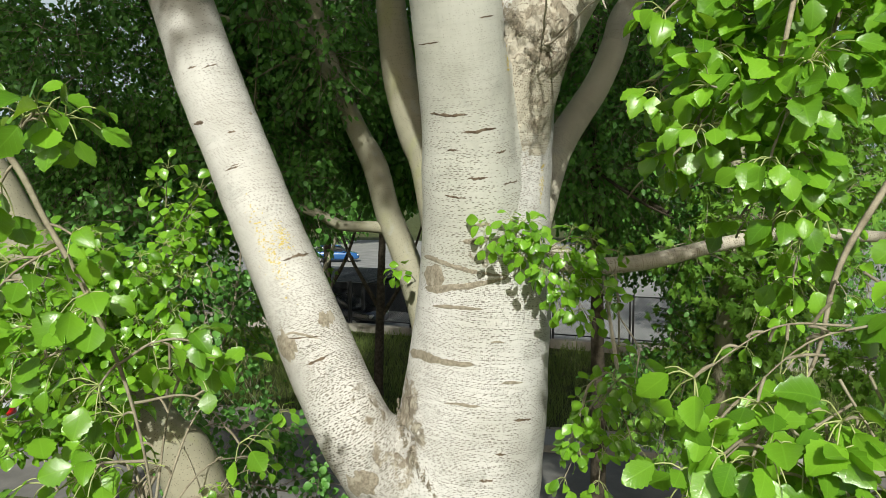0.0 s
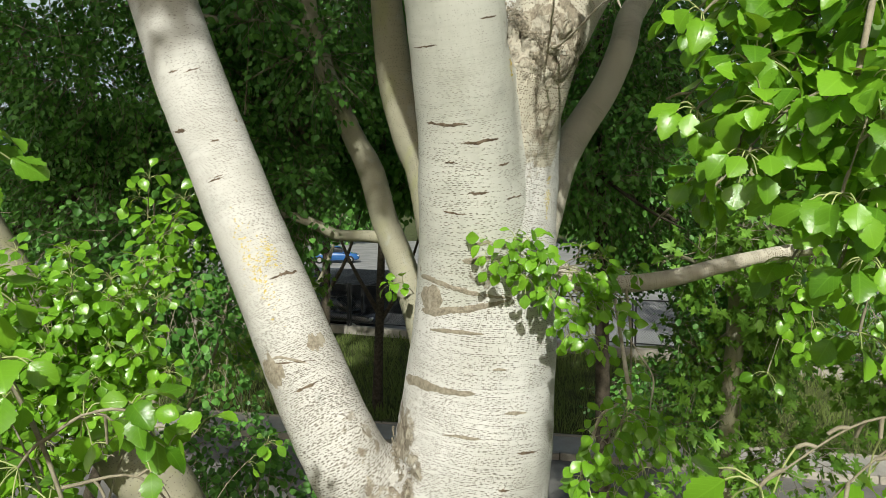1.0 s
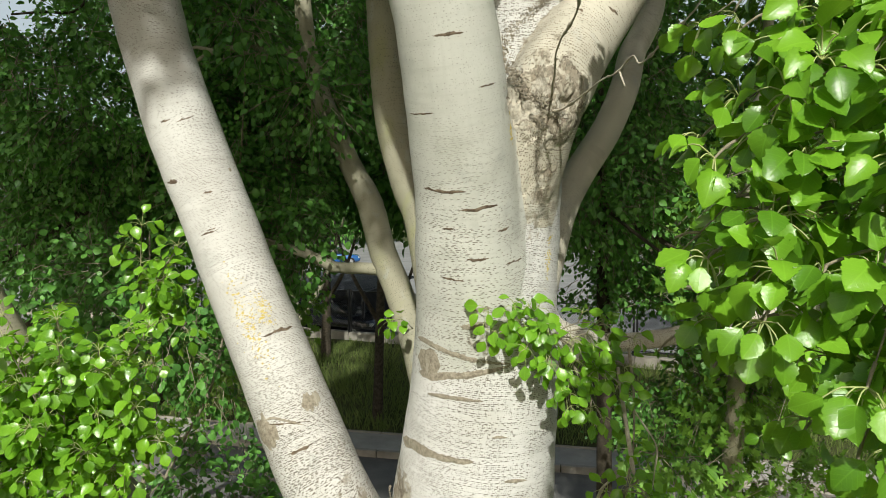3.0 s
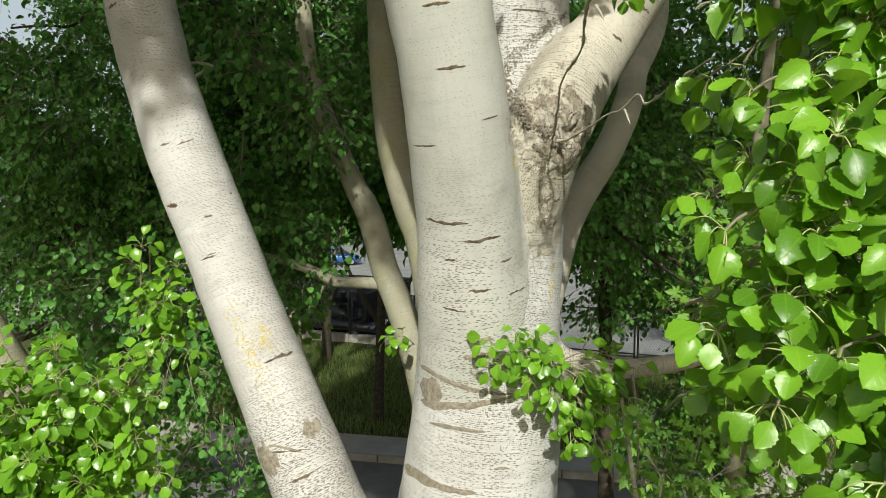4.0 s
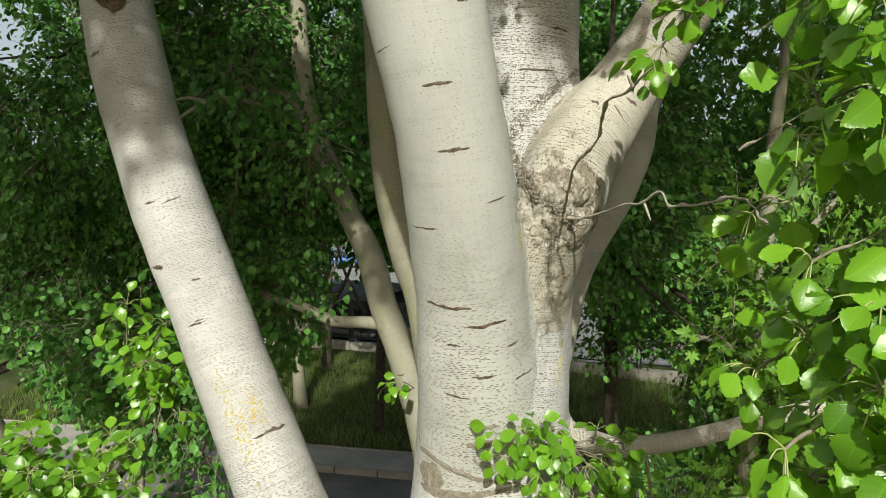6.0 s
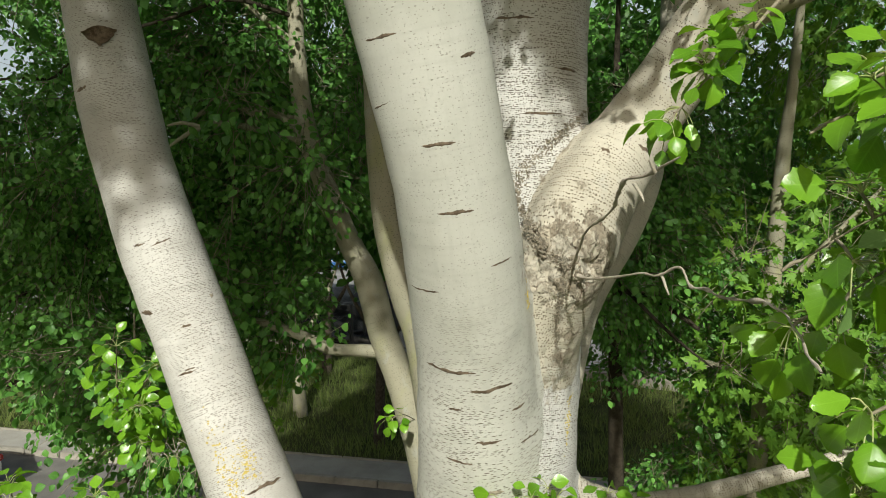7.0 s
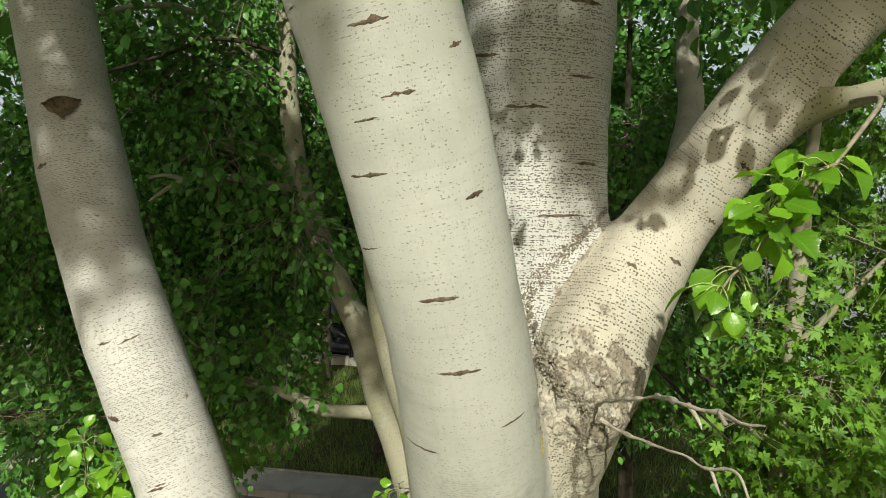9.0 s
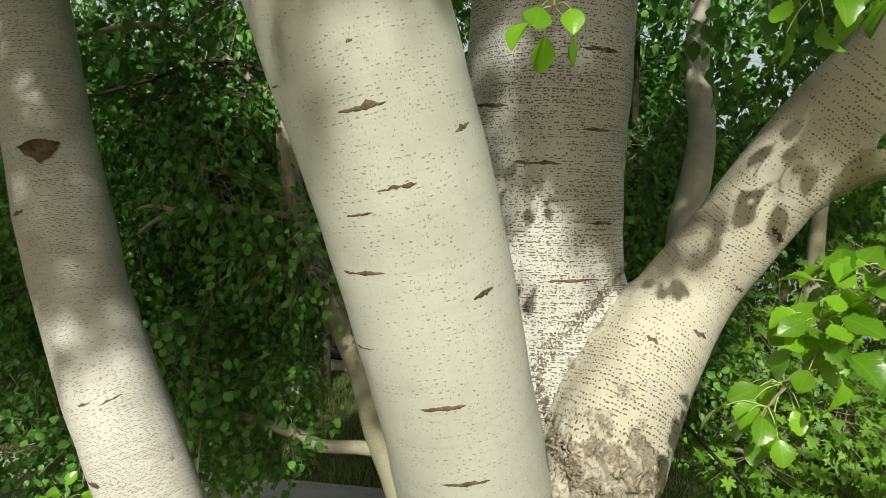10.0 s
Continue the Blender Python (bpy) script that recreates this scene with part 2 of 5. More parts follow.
TWIG = plain_material("twig_bark", (0.20, 0.17, 0.12), (0.36, 0.32, 0.24), 40, 0.8, 0.5, 0.002, 0.2)
DEADWOOD = plain_material("dead_wood", (0.33, 0.28, 0.225), (0.60, 0.54, 0.46), 26, 0.85, 0.7, 0.003, 0.2)
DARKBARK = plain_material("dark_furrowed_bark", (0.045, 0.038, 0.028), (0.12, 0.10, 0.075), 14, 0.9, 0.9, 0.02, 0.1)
STALK = plain_material("leaf_stalk", (0.30, 0.36, 0.12), (0.46, 0.48, 0.22), 20, 0.5, 0.1, 0.001, 0.3)
LEAF = leaf_material("poplar_leaf", (0.055, 0.16, 0.013), (0.24, 0.49, 0.034), (0.48, 0.75, 0.04), 0.26, 0.65)
LEAF_PALE = leaf_material("poplar_leaf_underside", (0.15, 0.28, 0.08), (0.28, 0.42, 0.16), (0.36, 0.5, 0.12), 0.6, 0.3)
LEAF_FAR = leaf_material("poplar_foliage", (0.036, 0.12, 0.026), (0.165, 0.385, 0.068), (0.28, 0.56, 0.07), 0.42, 0.4, piece=False, thin=0.18)
MAPLE = leaf_material("maple_foliage", (0.065, 0.17, 0.022), (0.21, 0.40, 0.05), (0.44, 0.62, 0.06), 0.5, 0.3, piece=False, thin=0.22)
ASPHALT = plain_material("worn_asphalt", (0.13, 0.125, 0.115), (0.21, 0.20, 0.185), 1.3, 0.85, 0.5, 0.01, 0.3, fine=160)
PAVING = plain_material("grey_paving", (0.29, 0.275, 0.245), (0.41, 0.39, 0.35), 1.6, 0.85, 0.5, 0.008, 0.3, fine=120)
LOT = plain_material("pale_asphalt", (0.20, 0.20, 0.20), (0.30, 0.30, 0.295), 0.7, 0.85, 0.4, 0.008, 0.3, fine=90)
CONCRETE = plain_material("pale_concrete", (0.26, 0.24, 0.205), (0.40, 0.37, 0.32), 2.2, 0.85, 0.4, 0.008, 0.2, fine=80)
SOIL = plain_material("grassy_soil", (0.05, 0.06, 0.022), (0.10, 0.115, 0.045), 1.1, 0.95, 0.8, 0.04, 0.1, fine=30)
GRASS = leaf_material("grass_blades", (0.065, 0.11, 0.024), (0.20, 0.25, 0.075), (0.27, 0.34, 0.07), 0.6, 0.25, piece=False)
IRON = plain_material("black_painted_iron", (0.012, 0.012, 0.013), (0.03, 0.03, 0.032), 8, 0.5, 0.2, 0.002, 0.4)


# ---- building blocks ----
def mesh_of(name, verts, faces, mats, index=None, uv=None, uv_name="bark", smooth=True):
    """A mesh from numpy corners and equal-sized faces."""
    verts, faces = np.asarray(verts, np.float32), np.asarray(faces, np.int32)
    me = bpy.data.meshes.new(name)
    k = faces.shape[1]
    me.vertices.add(len(verts))
    me.vertices.foreach_set("co", verts.ravel())
    me.loops.add(faces.size)
    me.loops.foreach_set("vertex_index", faces.ravel())
    me.polygons.add(len(faces))
    me.polygons.foreach_set("loop_start", np.arange(0, faces.size, k, dtype=np.int32))
    me.polygons.foreach_set("loop_total", np.full(len(faces), k, np.int32))
    for m in mats:
        me.materials.append(m)
    if index is not None:
        me.polygons.foreach_set("material_index", np.asarray(index, np.int32))
    me.polygons.foreach_set("use_smooth", np.full(len(faces), smooth))
    if uv is not None:
        lay = me.uv_layers.new(name=uv_name)
        uv = np.asarray(uv, np.float32)
        lay.data.foreach_set("uv", (uv if len(uv) == faces.size else uv[faces.ravel()]).ravel())
    me.update(calc_edges=True)
    me.validate()
    return me


def thing(name, at, label, category, group="", kind=""):
    ob = new(name)
    ob.location, ob.empty_display_size = at, 0.2
    return tagged(ob, label, category, group, kind)


def part(name, me, parent, label=""):
    """Links a mesh in world metres as one part under a thing or a part."""
    if isinstance(me, bmesh.types.BMesh):
        b, me = me, bpy.data.meshes.new(name)
        b.to_mesh(me)
        b.free()
    ob = new(name, me)
    ob.parent = parent
    ob.matrix_parent_inverse = Matrix.Translation(-parent.location) if parent.type == "EMPTY" else Matrix()
    return tagged(ob, label)


def spline(nodes, step):
    """Evenly spaced points of a smooth curve through nodes (any columns, metres first)."""
    p = np.array(nodes, float)
    p = np.vstack([2 * p[0] - p[1], p, 2 * p[-1] - p[-2]])
    out = []
    for i in range(1, len(p) - 2):
        n = max(2, int(np.linalg.norm(p[i + 1, :3] - p[i, :3]) / step))
        t = np.linspace(0, 1, n, endpoint=False)[:, None]
        a, b, c, d = p[i - 1], p[i], p[i + 1], p[i + 2]
        out.append(0.5 * (2 * b + (c - a) * t + (2 * a - 5 * b + 4 * c - d) * t ** 2 + (3 * b - a - 3 * c + d) * t ** 3))
    out = np.vstack(out + [p[-2:-1]])
    out[:, 3] = np.maximum(out[:, 3], 0.0008)
    return out


def unit(v):
    return v / np.maximum(np.linalg.norm(v, axis=-1, keepdims=True), 1e-9)


def frames_of(c):
    tan = unit(np.gradient(c[:, :3], axis=0))
    ref = np.array([0.0, -1.0, 0.0])
    f = unit(ref - (tan @ ref)[:, None] * tan)
    return tan, f, np.cross(tan, f)


def tube(nodes, step, sides, wobble=0.0, seed=0.0):
    """Corners, quads and bark coordinates of a limb through nodes (x, y, z, radius); its seam faces away from the street side."""
    c = spline(nodes, step)
    tan, f, s = frames_of(c)
    ang = np.linspace(-np.pi, np.pi, sides + 1)
    ca, sa = np.cos(ang), np.sin(ang)
    ring = f[:, None] * ca[None, :, None] + s[:, None] * sa[None, :, None]
    rad = np.repeat(c[:, 3:4], sides + 1, 1)
    if wobble:
        for i in range(len(c)):
            for j in range(sides):
                q = Vector(c[i, :3] + ring[i, j] * c[i, 3])
                rad[i, j] *= 1 + wobble * (noise.noise(q * 3.1 + Vector((seed, 0, 0))) + 0.5 * noise.noise(q * 9.0))
        rad[:, sides] = rad[:, 0]
    v = c[:, None, :3] + ring * rad[:, :, None]
    length = np.r_[0, np.cumsum(np.linalg.norm(np.diff(c[:, :3], axis=0), axis=1))]
    uv = np.stack([ang[None] * c[:, 3:4], np.repeat(length[:, None], sides + 1, 1)], -1)
    n, k = len(c), sides + 1
    i, j = np.meshgrid(np.arange(n - 1), np.arange(sides), indexing="ij")
    q = np.stack([i * k + j, i * k + j + 1, (i + 1) * k + j + 1, (i + 1) * k + j], -1).reshape(-1, 4)
    return v.reshape(-1, 3), q, uv.reshape(-1, 2), np.repeat(ring[:, :, :], 1, 1).reshape(-1, 3)


def limb_distance(c, p):
    """Signed distance of points p from a limb with the spline c."""
    best = np.full(len(p), 9.0)
    sub = c[:: max(1, len(c) // 60)]
    if not np.allclose(sub[-1], c[-1]):
        sub = np.vstack([sub, c[-1:]])
    for a, b in zip(sub[:-1], sub[1:]):
        d = b[:3] - a[:3]
        t = np.clip((p - a[:3]) @ d / max(d @ d, 1e-9), 0, 1)
        r = a[3] + t * (b[3] - a[3])
        best = np.minimum(best, np.linalg.norm(p - a[:3] - t[:, None] * d, axis=1) - r)
    return best


# ---- the poplar's limbs: x, y, z, radius ----
STEM_NODES = {
    "trunk": [(0.05, 3.1, -0.15, 0.66), (0.04, 3.08, 1.2, 0.52), (0.06, 3.06, 2.6, 0.44), (0.10, 3.04, 3.5, 0.395), (0.165, 3.01, 4.15, 0.365),
              (0.205, 2.985, 4.6, 0.335), (0.225, 2.99, 5.0, 0.305), (0.265, 3.03, 5.4, 0.28), (0.30, 3.08, 5.9, 0.275), (0.31, 3.1, 6.4, 0.262),
              (0.31, 3.1, 6.75, 0.256), (0.325, 3.1, 7.1, 0.262), (0.36, 3.15, 8.0, 0.24), (0.5, 3.3, 10.0, 0.17), (0.7, 3.4, 12.0, 0.05)],
    "front_stem": [(0.17, 2.97, 4.4, 0.25), (0.145, 2.9, 4.85, 0.235), (0.125, 2.80, 5.2, 0.225), (0.105, 2.70, 5.5, 0.205), (0.052, 2.52, 5.92, 0.188),
                   (0.004, 2.425, 6.17, 0.178), (-0.03, 2.383, 6.33, 0.18), (-0.094, 2.318, 6.6, 0.182),
                   (-0.186, 2.258, 6.92, 0.186), (-0.34, 2.12, 7.5, 0.18), (-0.7, 1.9, 9.0, 0.12), (-0.9, 1.8, 11.0, 0.04)],
    "leaning_stem": [(0.02, 3.08, 3.1, 0.26), (-0.22, 3.0, 3.6, 0.215), (-0.447, 2.935, 3.998, 0.192), (-0.647, 3.045, 4.377, 0.185), (-0.833, 3.14, 4.772, 0.180),
                     (-1.058, 3.27, 5.25, 0.174), (-1.25, 3.36, 5.68, 0.176), (-1.375, 3.40, 6.0, 0.170), (-1.525, 3.485, 6.45, 0.172),
                     (-1.638, 3.54, 6.98, 0.162), (-1.75, 3.6, 7.6, 0.15), (-1.95, 3.7, 9.0, 0.11), (-2.1, 3.7, 10.5, 0.04)],
    "forked_limb": [(0.33, 2.95, 5.2, 0.11), (0.37, 2.84, 5.5, 0.13), (0.405, 2.75, 5.75, 0.15), (0.45, 2.745, 5.9, 0.168), (0.57, 2.84, 6.1, 0.156), (0.715, 2.915, 6.285, 0.137),
                    (0.82, 2.88, 6.445, 0.128), (0.91, 2.825, 6.6, 0.124), (1.0, 2.77, 6.75, 0.12), (1.09, 2.69, 6.89, 0.116), (1.3, 2.5, 7.2, 0.11), (1.8, 2.2, 7.9, 0.06)],
    "back_limb": [(0.45, 3.3, 4.9, 0.12), (0.70, 3.72, 5.45, 0.095), (0.98, 3.9, 5.87, 0.088), (1.12, 4.0, 6.16, 0.084), (1.25, 4.3, 6.42, 0.085),
                  (1.47, 4.7, 6.72, 0.088), (1.66, 5.1, 7.05, 0.085), (1.74, 5.4, 7.5, 0.078), (1.78, 5.5, 8.2, 0.065), (1.8, 5.5, 9.5, 0.03)],
    "rear_limb": [(0.05, 3.25, 4.9, 0.15), (-0.08, 3.5, 5.35, 0.112), (-0.156, 3.62, 5.52, 0.107), (-0.25, 3.714, 5.83, 0.107), (-0.3, 3.75, 6.15, 0.096),
                  (-0.344, 3.8, 6.65, 0.082), (-0.4, 3.85, 7.5, 0.07), (-0.5, 3.9, 9.0, 0.03)],
    "side_branch": [(0.42, 3.0, 4.80, 0.10), (0.556, 2.95, 4.845, 0.062), (0.747, 2.964, 4.81, 0.044), (1.044, 3.0, 4.83, 0.041), (1.428, 3.03, 4.917, 0.035),
                    (1.795, 3.086, 4.967, 0.033), (2.3, 3.145, 4.943, 0.03), (3.0, 3.2, 4.9, 0.018)],
    "low_stem": [(-2.9, 3.3, 6.1, 0.11), (-2.55, 3.2, 5.5, 0.12), (-2.18, 3.12, 4.9, 0.125), (-1.8, 3.05, 4.35, 0.13), (-1.46, 3.0, 3.93, 0.14), (-1.29, 3.02, 3.67, 0.15), (-0.95, 3.05, 2.3, 0.19), (-0.4, 3.06, 0.9, 0.28)],
    "upper_branch": [(1.0, 2.76, 6.62, 0.05), (1.09, 2.66, 6.66, 0.034), (1.3, 2.5, 6.72, 0.028), (1.7, 2.3, 6.82, 0.022), (2.3, 2.1, 6.9, 0.012)],
}
DETAIL = {"trunk": (0.03, 64), "front_stem": (0.025, 52), "leaning_stem": (0.025, 52), "forked_limb": (0.008, 140), "back_limb": (0.04, 24),
          "rear_limb": (0.04, 24), "side_branch": (0.025, 20), "low_stem": (0.04, 26), "upper_branch": (0.03, 14)}
CURVES = {k: spline(v, 0.05) for k, v in STEM_NODES.items()}
PLACED = {}


def old_bark(p):
    """How rough and old the bark is at points p: the burr under the right fork, the low crotch and the bark ridges;
    also two faint spots that stand in for a leaf shadow.
    """
    out = np.zeros(len(p))
    # the last two spots imitate a leaf shadow on the forked limb
    for cx, cy, cz, rx, rz, amount in ((0.40, 2.65, 5.83, 0.19, 0.19, 1.0), (0.40, 2.8, 5.5, 0.13, 0.45, 0.46), (-0.17, 2.8, 4.02, 0.10, 0.32, 0.75),
                                       (-0.35, 2.8, 4.05, 0.28, 0.35, 0.42), (-0.6, 2.9, 4.35, 0.22, 0.3, 0.30), (0.58, 2.8, 6.17, 0.12, 0.08, 0.4), (0.46, 2.8, 6.07, 0.12, 0.06, 0.4)):
        d = np.sqrt(((p[:, 0] - cx) / rx) ** 2 + ((p[:, 2] - cz) / rz) ** 2 + ((p[:, 1] - cy) / 0.5) ** 2)
        out = np.maximum(out, amount * np.clip(1.4 - d, 0, 1))
    return out


def limb_mesh(name, mat):
    """One limb, swelling softly into the limbs that it grows from."""
    v, q, uv, out = tube(STEM_NODES[name], *DETAIL[name], wobble=0.035, seed=len(name))
    others = [CURVES[k] for k in STEM_NODES if k != name]
    k = 0.07
    own = CURVES[name]
    for _ in range(4):
        d = limb_distance(own, v)
        near = d.copy()
        for c in others:
            e = limb_distance(c, v)
            h = np.clip(k - np.abs(near - e), 0, None) / k
            near = np.minimum(near, e) - np.where(e > -0.05, h * h * k * 0.25, 0)
        lift = np.where((near < d) & (near < 0) & (near > -0.06), -near, 0)
        v = v + out * np.clip(lift, 0, 0.03)[:, None]
    own_d = limb_distance(own, v)
    rule = np.full(len(v), 9.0)
    for c in others:
        rule = np.minimum(rule, limb_distance(c, v))
    v = v - out * (0.012 * np.clip((own_d - rule) / 0.02, 0, 1))[:, None]
    old = old_bark(v)
    joint = np.full(len(v), 9.0)
    for c in others:
        joint = np.minimum(joint, np.abs(limb_distance(c, v)))
    old = np.clip(np.maximum(old, 0.5 * np.clip(1 - joint / 0.07, 0, 1)), 0, 1)
    for i in np.nonzero(old > 0.35)[0]:
        p = Vector(v[i])
        bent = p + Vector((noise.noise(p * 20), noise.noise(p * 20 + Vector((5, 0, 0))), noise.noise(p * 20 + Vector((0, 7, 0))))) * 0.02
        near, _ = noise.voronoi(Vector((bent.x, bent.y, bent.z * 0.6)) * 13)
        plate = min(1.0, (near[1] - near[0]) * 4.0)
        w = 0.9 * noise.noise(p * 9) + 0.9 * (plate - 0.6) + 0.45 * (0.4 - abs(noise.noise(p * 45)))
        v[i] += out[i] * 0.042 * (old[i] - 0.3) * w
    v = v.reshape(-1, DETAIL[name][1] + 1, 3)
    v[:, -1] = v[:, 0]
    v = v.reshape(-1, 3)
    PLACED[name] = v.copy()
    me = mesh_of(name, v, q, [mat], uv=uv)
    at = me.attributes.new("old", "FLOAT", "POINT")
    at.data.foreach_set("value", old.astype(np.float32))
    return me


poplar = thing("poplar_tree", (0.05, 3.1, 0), "large pale-barked poplar forking into several stems", "tree")
for limb_name in STEM_NODES:
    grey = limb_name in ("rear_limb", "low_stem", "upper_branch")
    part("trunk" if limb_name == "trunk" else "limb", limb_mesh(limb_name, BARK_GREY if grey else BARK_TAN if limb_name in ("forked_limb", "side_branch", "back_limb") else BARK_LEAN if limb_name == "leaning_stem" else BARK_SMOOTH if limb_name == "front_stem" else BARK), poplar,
         {"forked_limb": "pale limb above a brown knobbly burr", "leaning_stem": "pale leaning stem with yellow lichen"}.get(limb_name, ""))


# ---- leaves ----
def poplar_leaf(rows, teeth=5.0, cup=0.12, curl=0.15, seed=0):
    """Corners, triangles and coordinates of a broad bluntly toothed leaf, one long, from its base along y."""
    rnd = random.Random(seed)
    v, uv, tri = [], [], []
    skew = rnd.uniform(-0.05, 0.05)
    for i in range(rows + 1):
        s = i / rows
        w = 0.0
        if 0 < s < 1:
            w = 0.385 * (math.sin(math.pi * s ** 1.04) ** 0.74)
            w *= 1 + 0.08 * math.sin(math.pi * min(1, max(0, s * 1.6 - 0.3)))
            if rows > 9 and s > 0.14:
                w *= 1 + 0.23 * (abs(((s * teeth + 0.2) % 1.0) * 2 - 1) ** 1.5 - 0.5)
        for x in (-1.0, 0.0, 1.0):
            xx = x * w + skew * s * s
            z = cup * abs(x * w) * 2.2 - curl * s * s + 0.035 * math.sin(6 * s + 4 * x + seed) * abs(x)
            v.append((xx, s, z))
            uv.append((0.5 + x * w, s))
    for i in range(rows):
        for j in range(2):
            a = i * 3 + j
            tri += [(a, a + 1, a + 4), (a, a + 4, a + 3)]
    return np.array(v), np.array(tri), np.array(uv)


def maple_leaf(seed=0):
    """A five-lobed leaf in the same form."""
    rnd = random.Random(seed)
    rim = [(-0.06, 0.0), (-0.30, -0.08), (-0.20, 0.10), (-0.52, 0.14), (-0.42, 0.26), (-0.27, 0.30), (-0.50, 0.60), (-0.34, 0.56), (-0.19, 0.50), (-0.17, 0.74), (-0.09, 0.76), (0.0, 1.0)]
    rim = rim + [(-x, y) for x, y in rim[-2::-1]]
    v = [(0.0, 0.30, 0.02)] + [(x * rnd.uniform(0.9, 1.1), y * rnd.uniform(0.92, 1.08), 0.10 * abs(x) - 0.16 * y * y + rnd.uniform(-0.02, 0.02)) for x, y in rim]
    tri = [(0, i + 2, i + 1) for i in range(len(rim) - 1)]
    return np.array(v), np.array(tri), np.array([(0.5 + p[0], p[1]) for p in v])


def small_leaf(wide=0.36, curl=0.16):
    v = np.array([(0, 0, 0), (-0.85 * wide, 0.22, 0.06), (-wide, 0.55, 0.05), (0, 1.0, -curl), (wide, 0.55, 0.05), (0.85 * wide, 0.22, 0.06), (0, 0.5, -0.05)])
    tri = np.array([(6, 1, 0), (6, 2, 1), (6, 3, 2), (6, 4, 3), (6, 5, 4), (6, 0, 5)])
    return v, tri[:, ::-1] * 1, np.stack([0.5 + v[:, 0], v[:, 1]], 1)


def axes_of(tip, normal):
    """Rotation matrices with y along the leaf and z along its face."""
    y = unit(tip)
    z = unit(normal - np.sum(normal * y, -1, keepdims=True) * y)
    return np.stack([np.cross(y, z), y, z], -1)


def scatter(name, at, tip, normal, size, forms, mats, which=None):
    """One mesh of many leaves."""
    rot = axes_of(tip, normal)
    rng = np.random.default_rng(len(at))
    which = rng.integers(0, len(forms), len(at))
    vs, ts, us, base = [], [], [], 0
    for k, (v, t, u) in enumerate(forms):
        sel = np.nonzero(which == k)[0]
        if not len(sel):
            continue
        w = np.einsum("nij,mj->nmi", rot[sel], v) * size[sel, None, None] + at[sel, None]
        vs.append(w.reshape(-1, 3))
        ts.append((t[None] + base + (np.arange(len(sel)) * len(v))[:, None, None]).reshape(-1, 3))
        us.append(np.tile(u, (len(sel), 1)))
        base += len(sel) * len(v)
    return mesh_of(name, np.vstack(vs), np.vstack(ts), mats, uv=np.vstack(us), uv_name="leaf")


SUN_V = np.array(SUN_TO)


def crown(rng, blobs, leaf_size, per=10, reach=0.28, shell=0.5, clear=None):
    """Places, tips, faces and sizes of leaves on hanging sprays that fill blobs (x, y, z, rx, ry, rz, sprays), and the sprays' stalks."""
    at, tip, nor, size, stalks = [], [], [], [], []
    for bx, by, bz, rx, ry, rz, n in blobs:
        d = unit(rng.normal(size=(n, 3)))
        r = (shell + (1 - shell) * rng.random(n)) ** 0.5 if shell > 0 else rng.random(n) ** (1 / 3)
        # lumpy outline
        lump = np.array([0.82 + 0.36 * noise.noise(Vector(q * 2.3) + Vector((bx, by, bz))) for q in d])
        c = np.array([bx, by, bz]) + d * (r * lump)[:, None] * np.array([rx, ry, rz])
        if clear is not None:
            keep = clear(c)
            c, d = c[keep], d[keep]
        run = unit(d * 0.8 + rng.normal(size=c.shape) * 0.5 + np.array([0, 0, -0.25]))
        side = unit(np.cross(run, rng.normal(size=c.shape)))
        stalks.append((c, run))
        for j in range(per):
            s = (j + 0.5) / per
            sg = 1 if j % 2 else -1
            p = c + run * (s * reach) + side * (sg * leaf_size * 0.8) + rng.normal(size=c.shape) * leaf_size * 0.35
            p[:, 2] -= 0.10 * s * s * reach
            at.append(p)
            tip.append(run * 0.6 + side * sg * 0.7 + np.array([0, 0, -0.75]) + rng.normal(size=c.shape) * 0.35)
            nor.append(SUN_V * 0.4 + np.array([0, -0.1, 0.45]) + d * 0.3 + rng.normal(size=c.shape) * 0.85)
            size.append(leaf_size * rng.uniform(0.5, 1.2, len(c)))
    return np.vstack(at), np.vstack(tip), np.vstack(nor), np.concatenate(size), stalks


def stalk_mesh(name, stalks, reach, thick, mat):
    """All the thin spray stalks of a crown."""
    c = np.vstack([a for a, b in stalks])
    d = np.vstack([b for a, b in stalks])
    s = unit(np.cross(d, np.array([0.3, 0.2, 1.0])))
    u = np.cross(d, s)
    pts = []
    for f, w in ((-0.4, 1.0), (0.5, 0.7), (1.0, 0.3)):
        mid = c + d * reach * f + np.array([0, 0, -0.10]) * max(f, 0) ** 2 * reach
        for k in range(3):
            a = 2.0944 * k
            pts.append(mid + (s * math.cos(a) + u * math.sin(a)) * thick * w)
    v = np.stack(pts, 1).reshape(-1, 3)
    q = []
    for r in range(2):
        for k in range(3):
            q.append((r * 3 + k, r * 3 + (k + 1) % 3, r * 3 + 3 + (k + 1) % 3, r * 3 + 3 + k))
    q = (np.array(q)[None] + (np.arange(len(c)) * 9)[:, None, None]).reshape(-1, 4)
    return mesh_of(name, v, q, [mat])


FORMS_FAR = [small_leaf(0.38, 0.16), small_leaf(0.30, 0.3), small_leaf(0.35, -0.05)]
FORMS_MID = [poplar_leaf(6, seed=k, cup=0.05 + 0.08 * k, curl=0.1 + 0.1 * k) for k in range(3)]
FORMS_MAPLE = [maple_leaf(k) for k in range(4)]


def wood(name, nodes, mat, parent, sides=14, step=0.08, label="", wobble=0.05):
    v, q, uv, _ = tube(nodes, step, sides, wobble, seed=nodes[0][0])
    me = mesh_of(name, v, q, [mat], uv=uv)
    return part(name, me, parent, label)


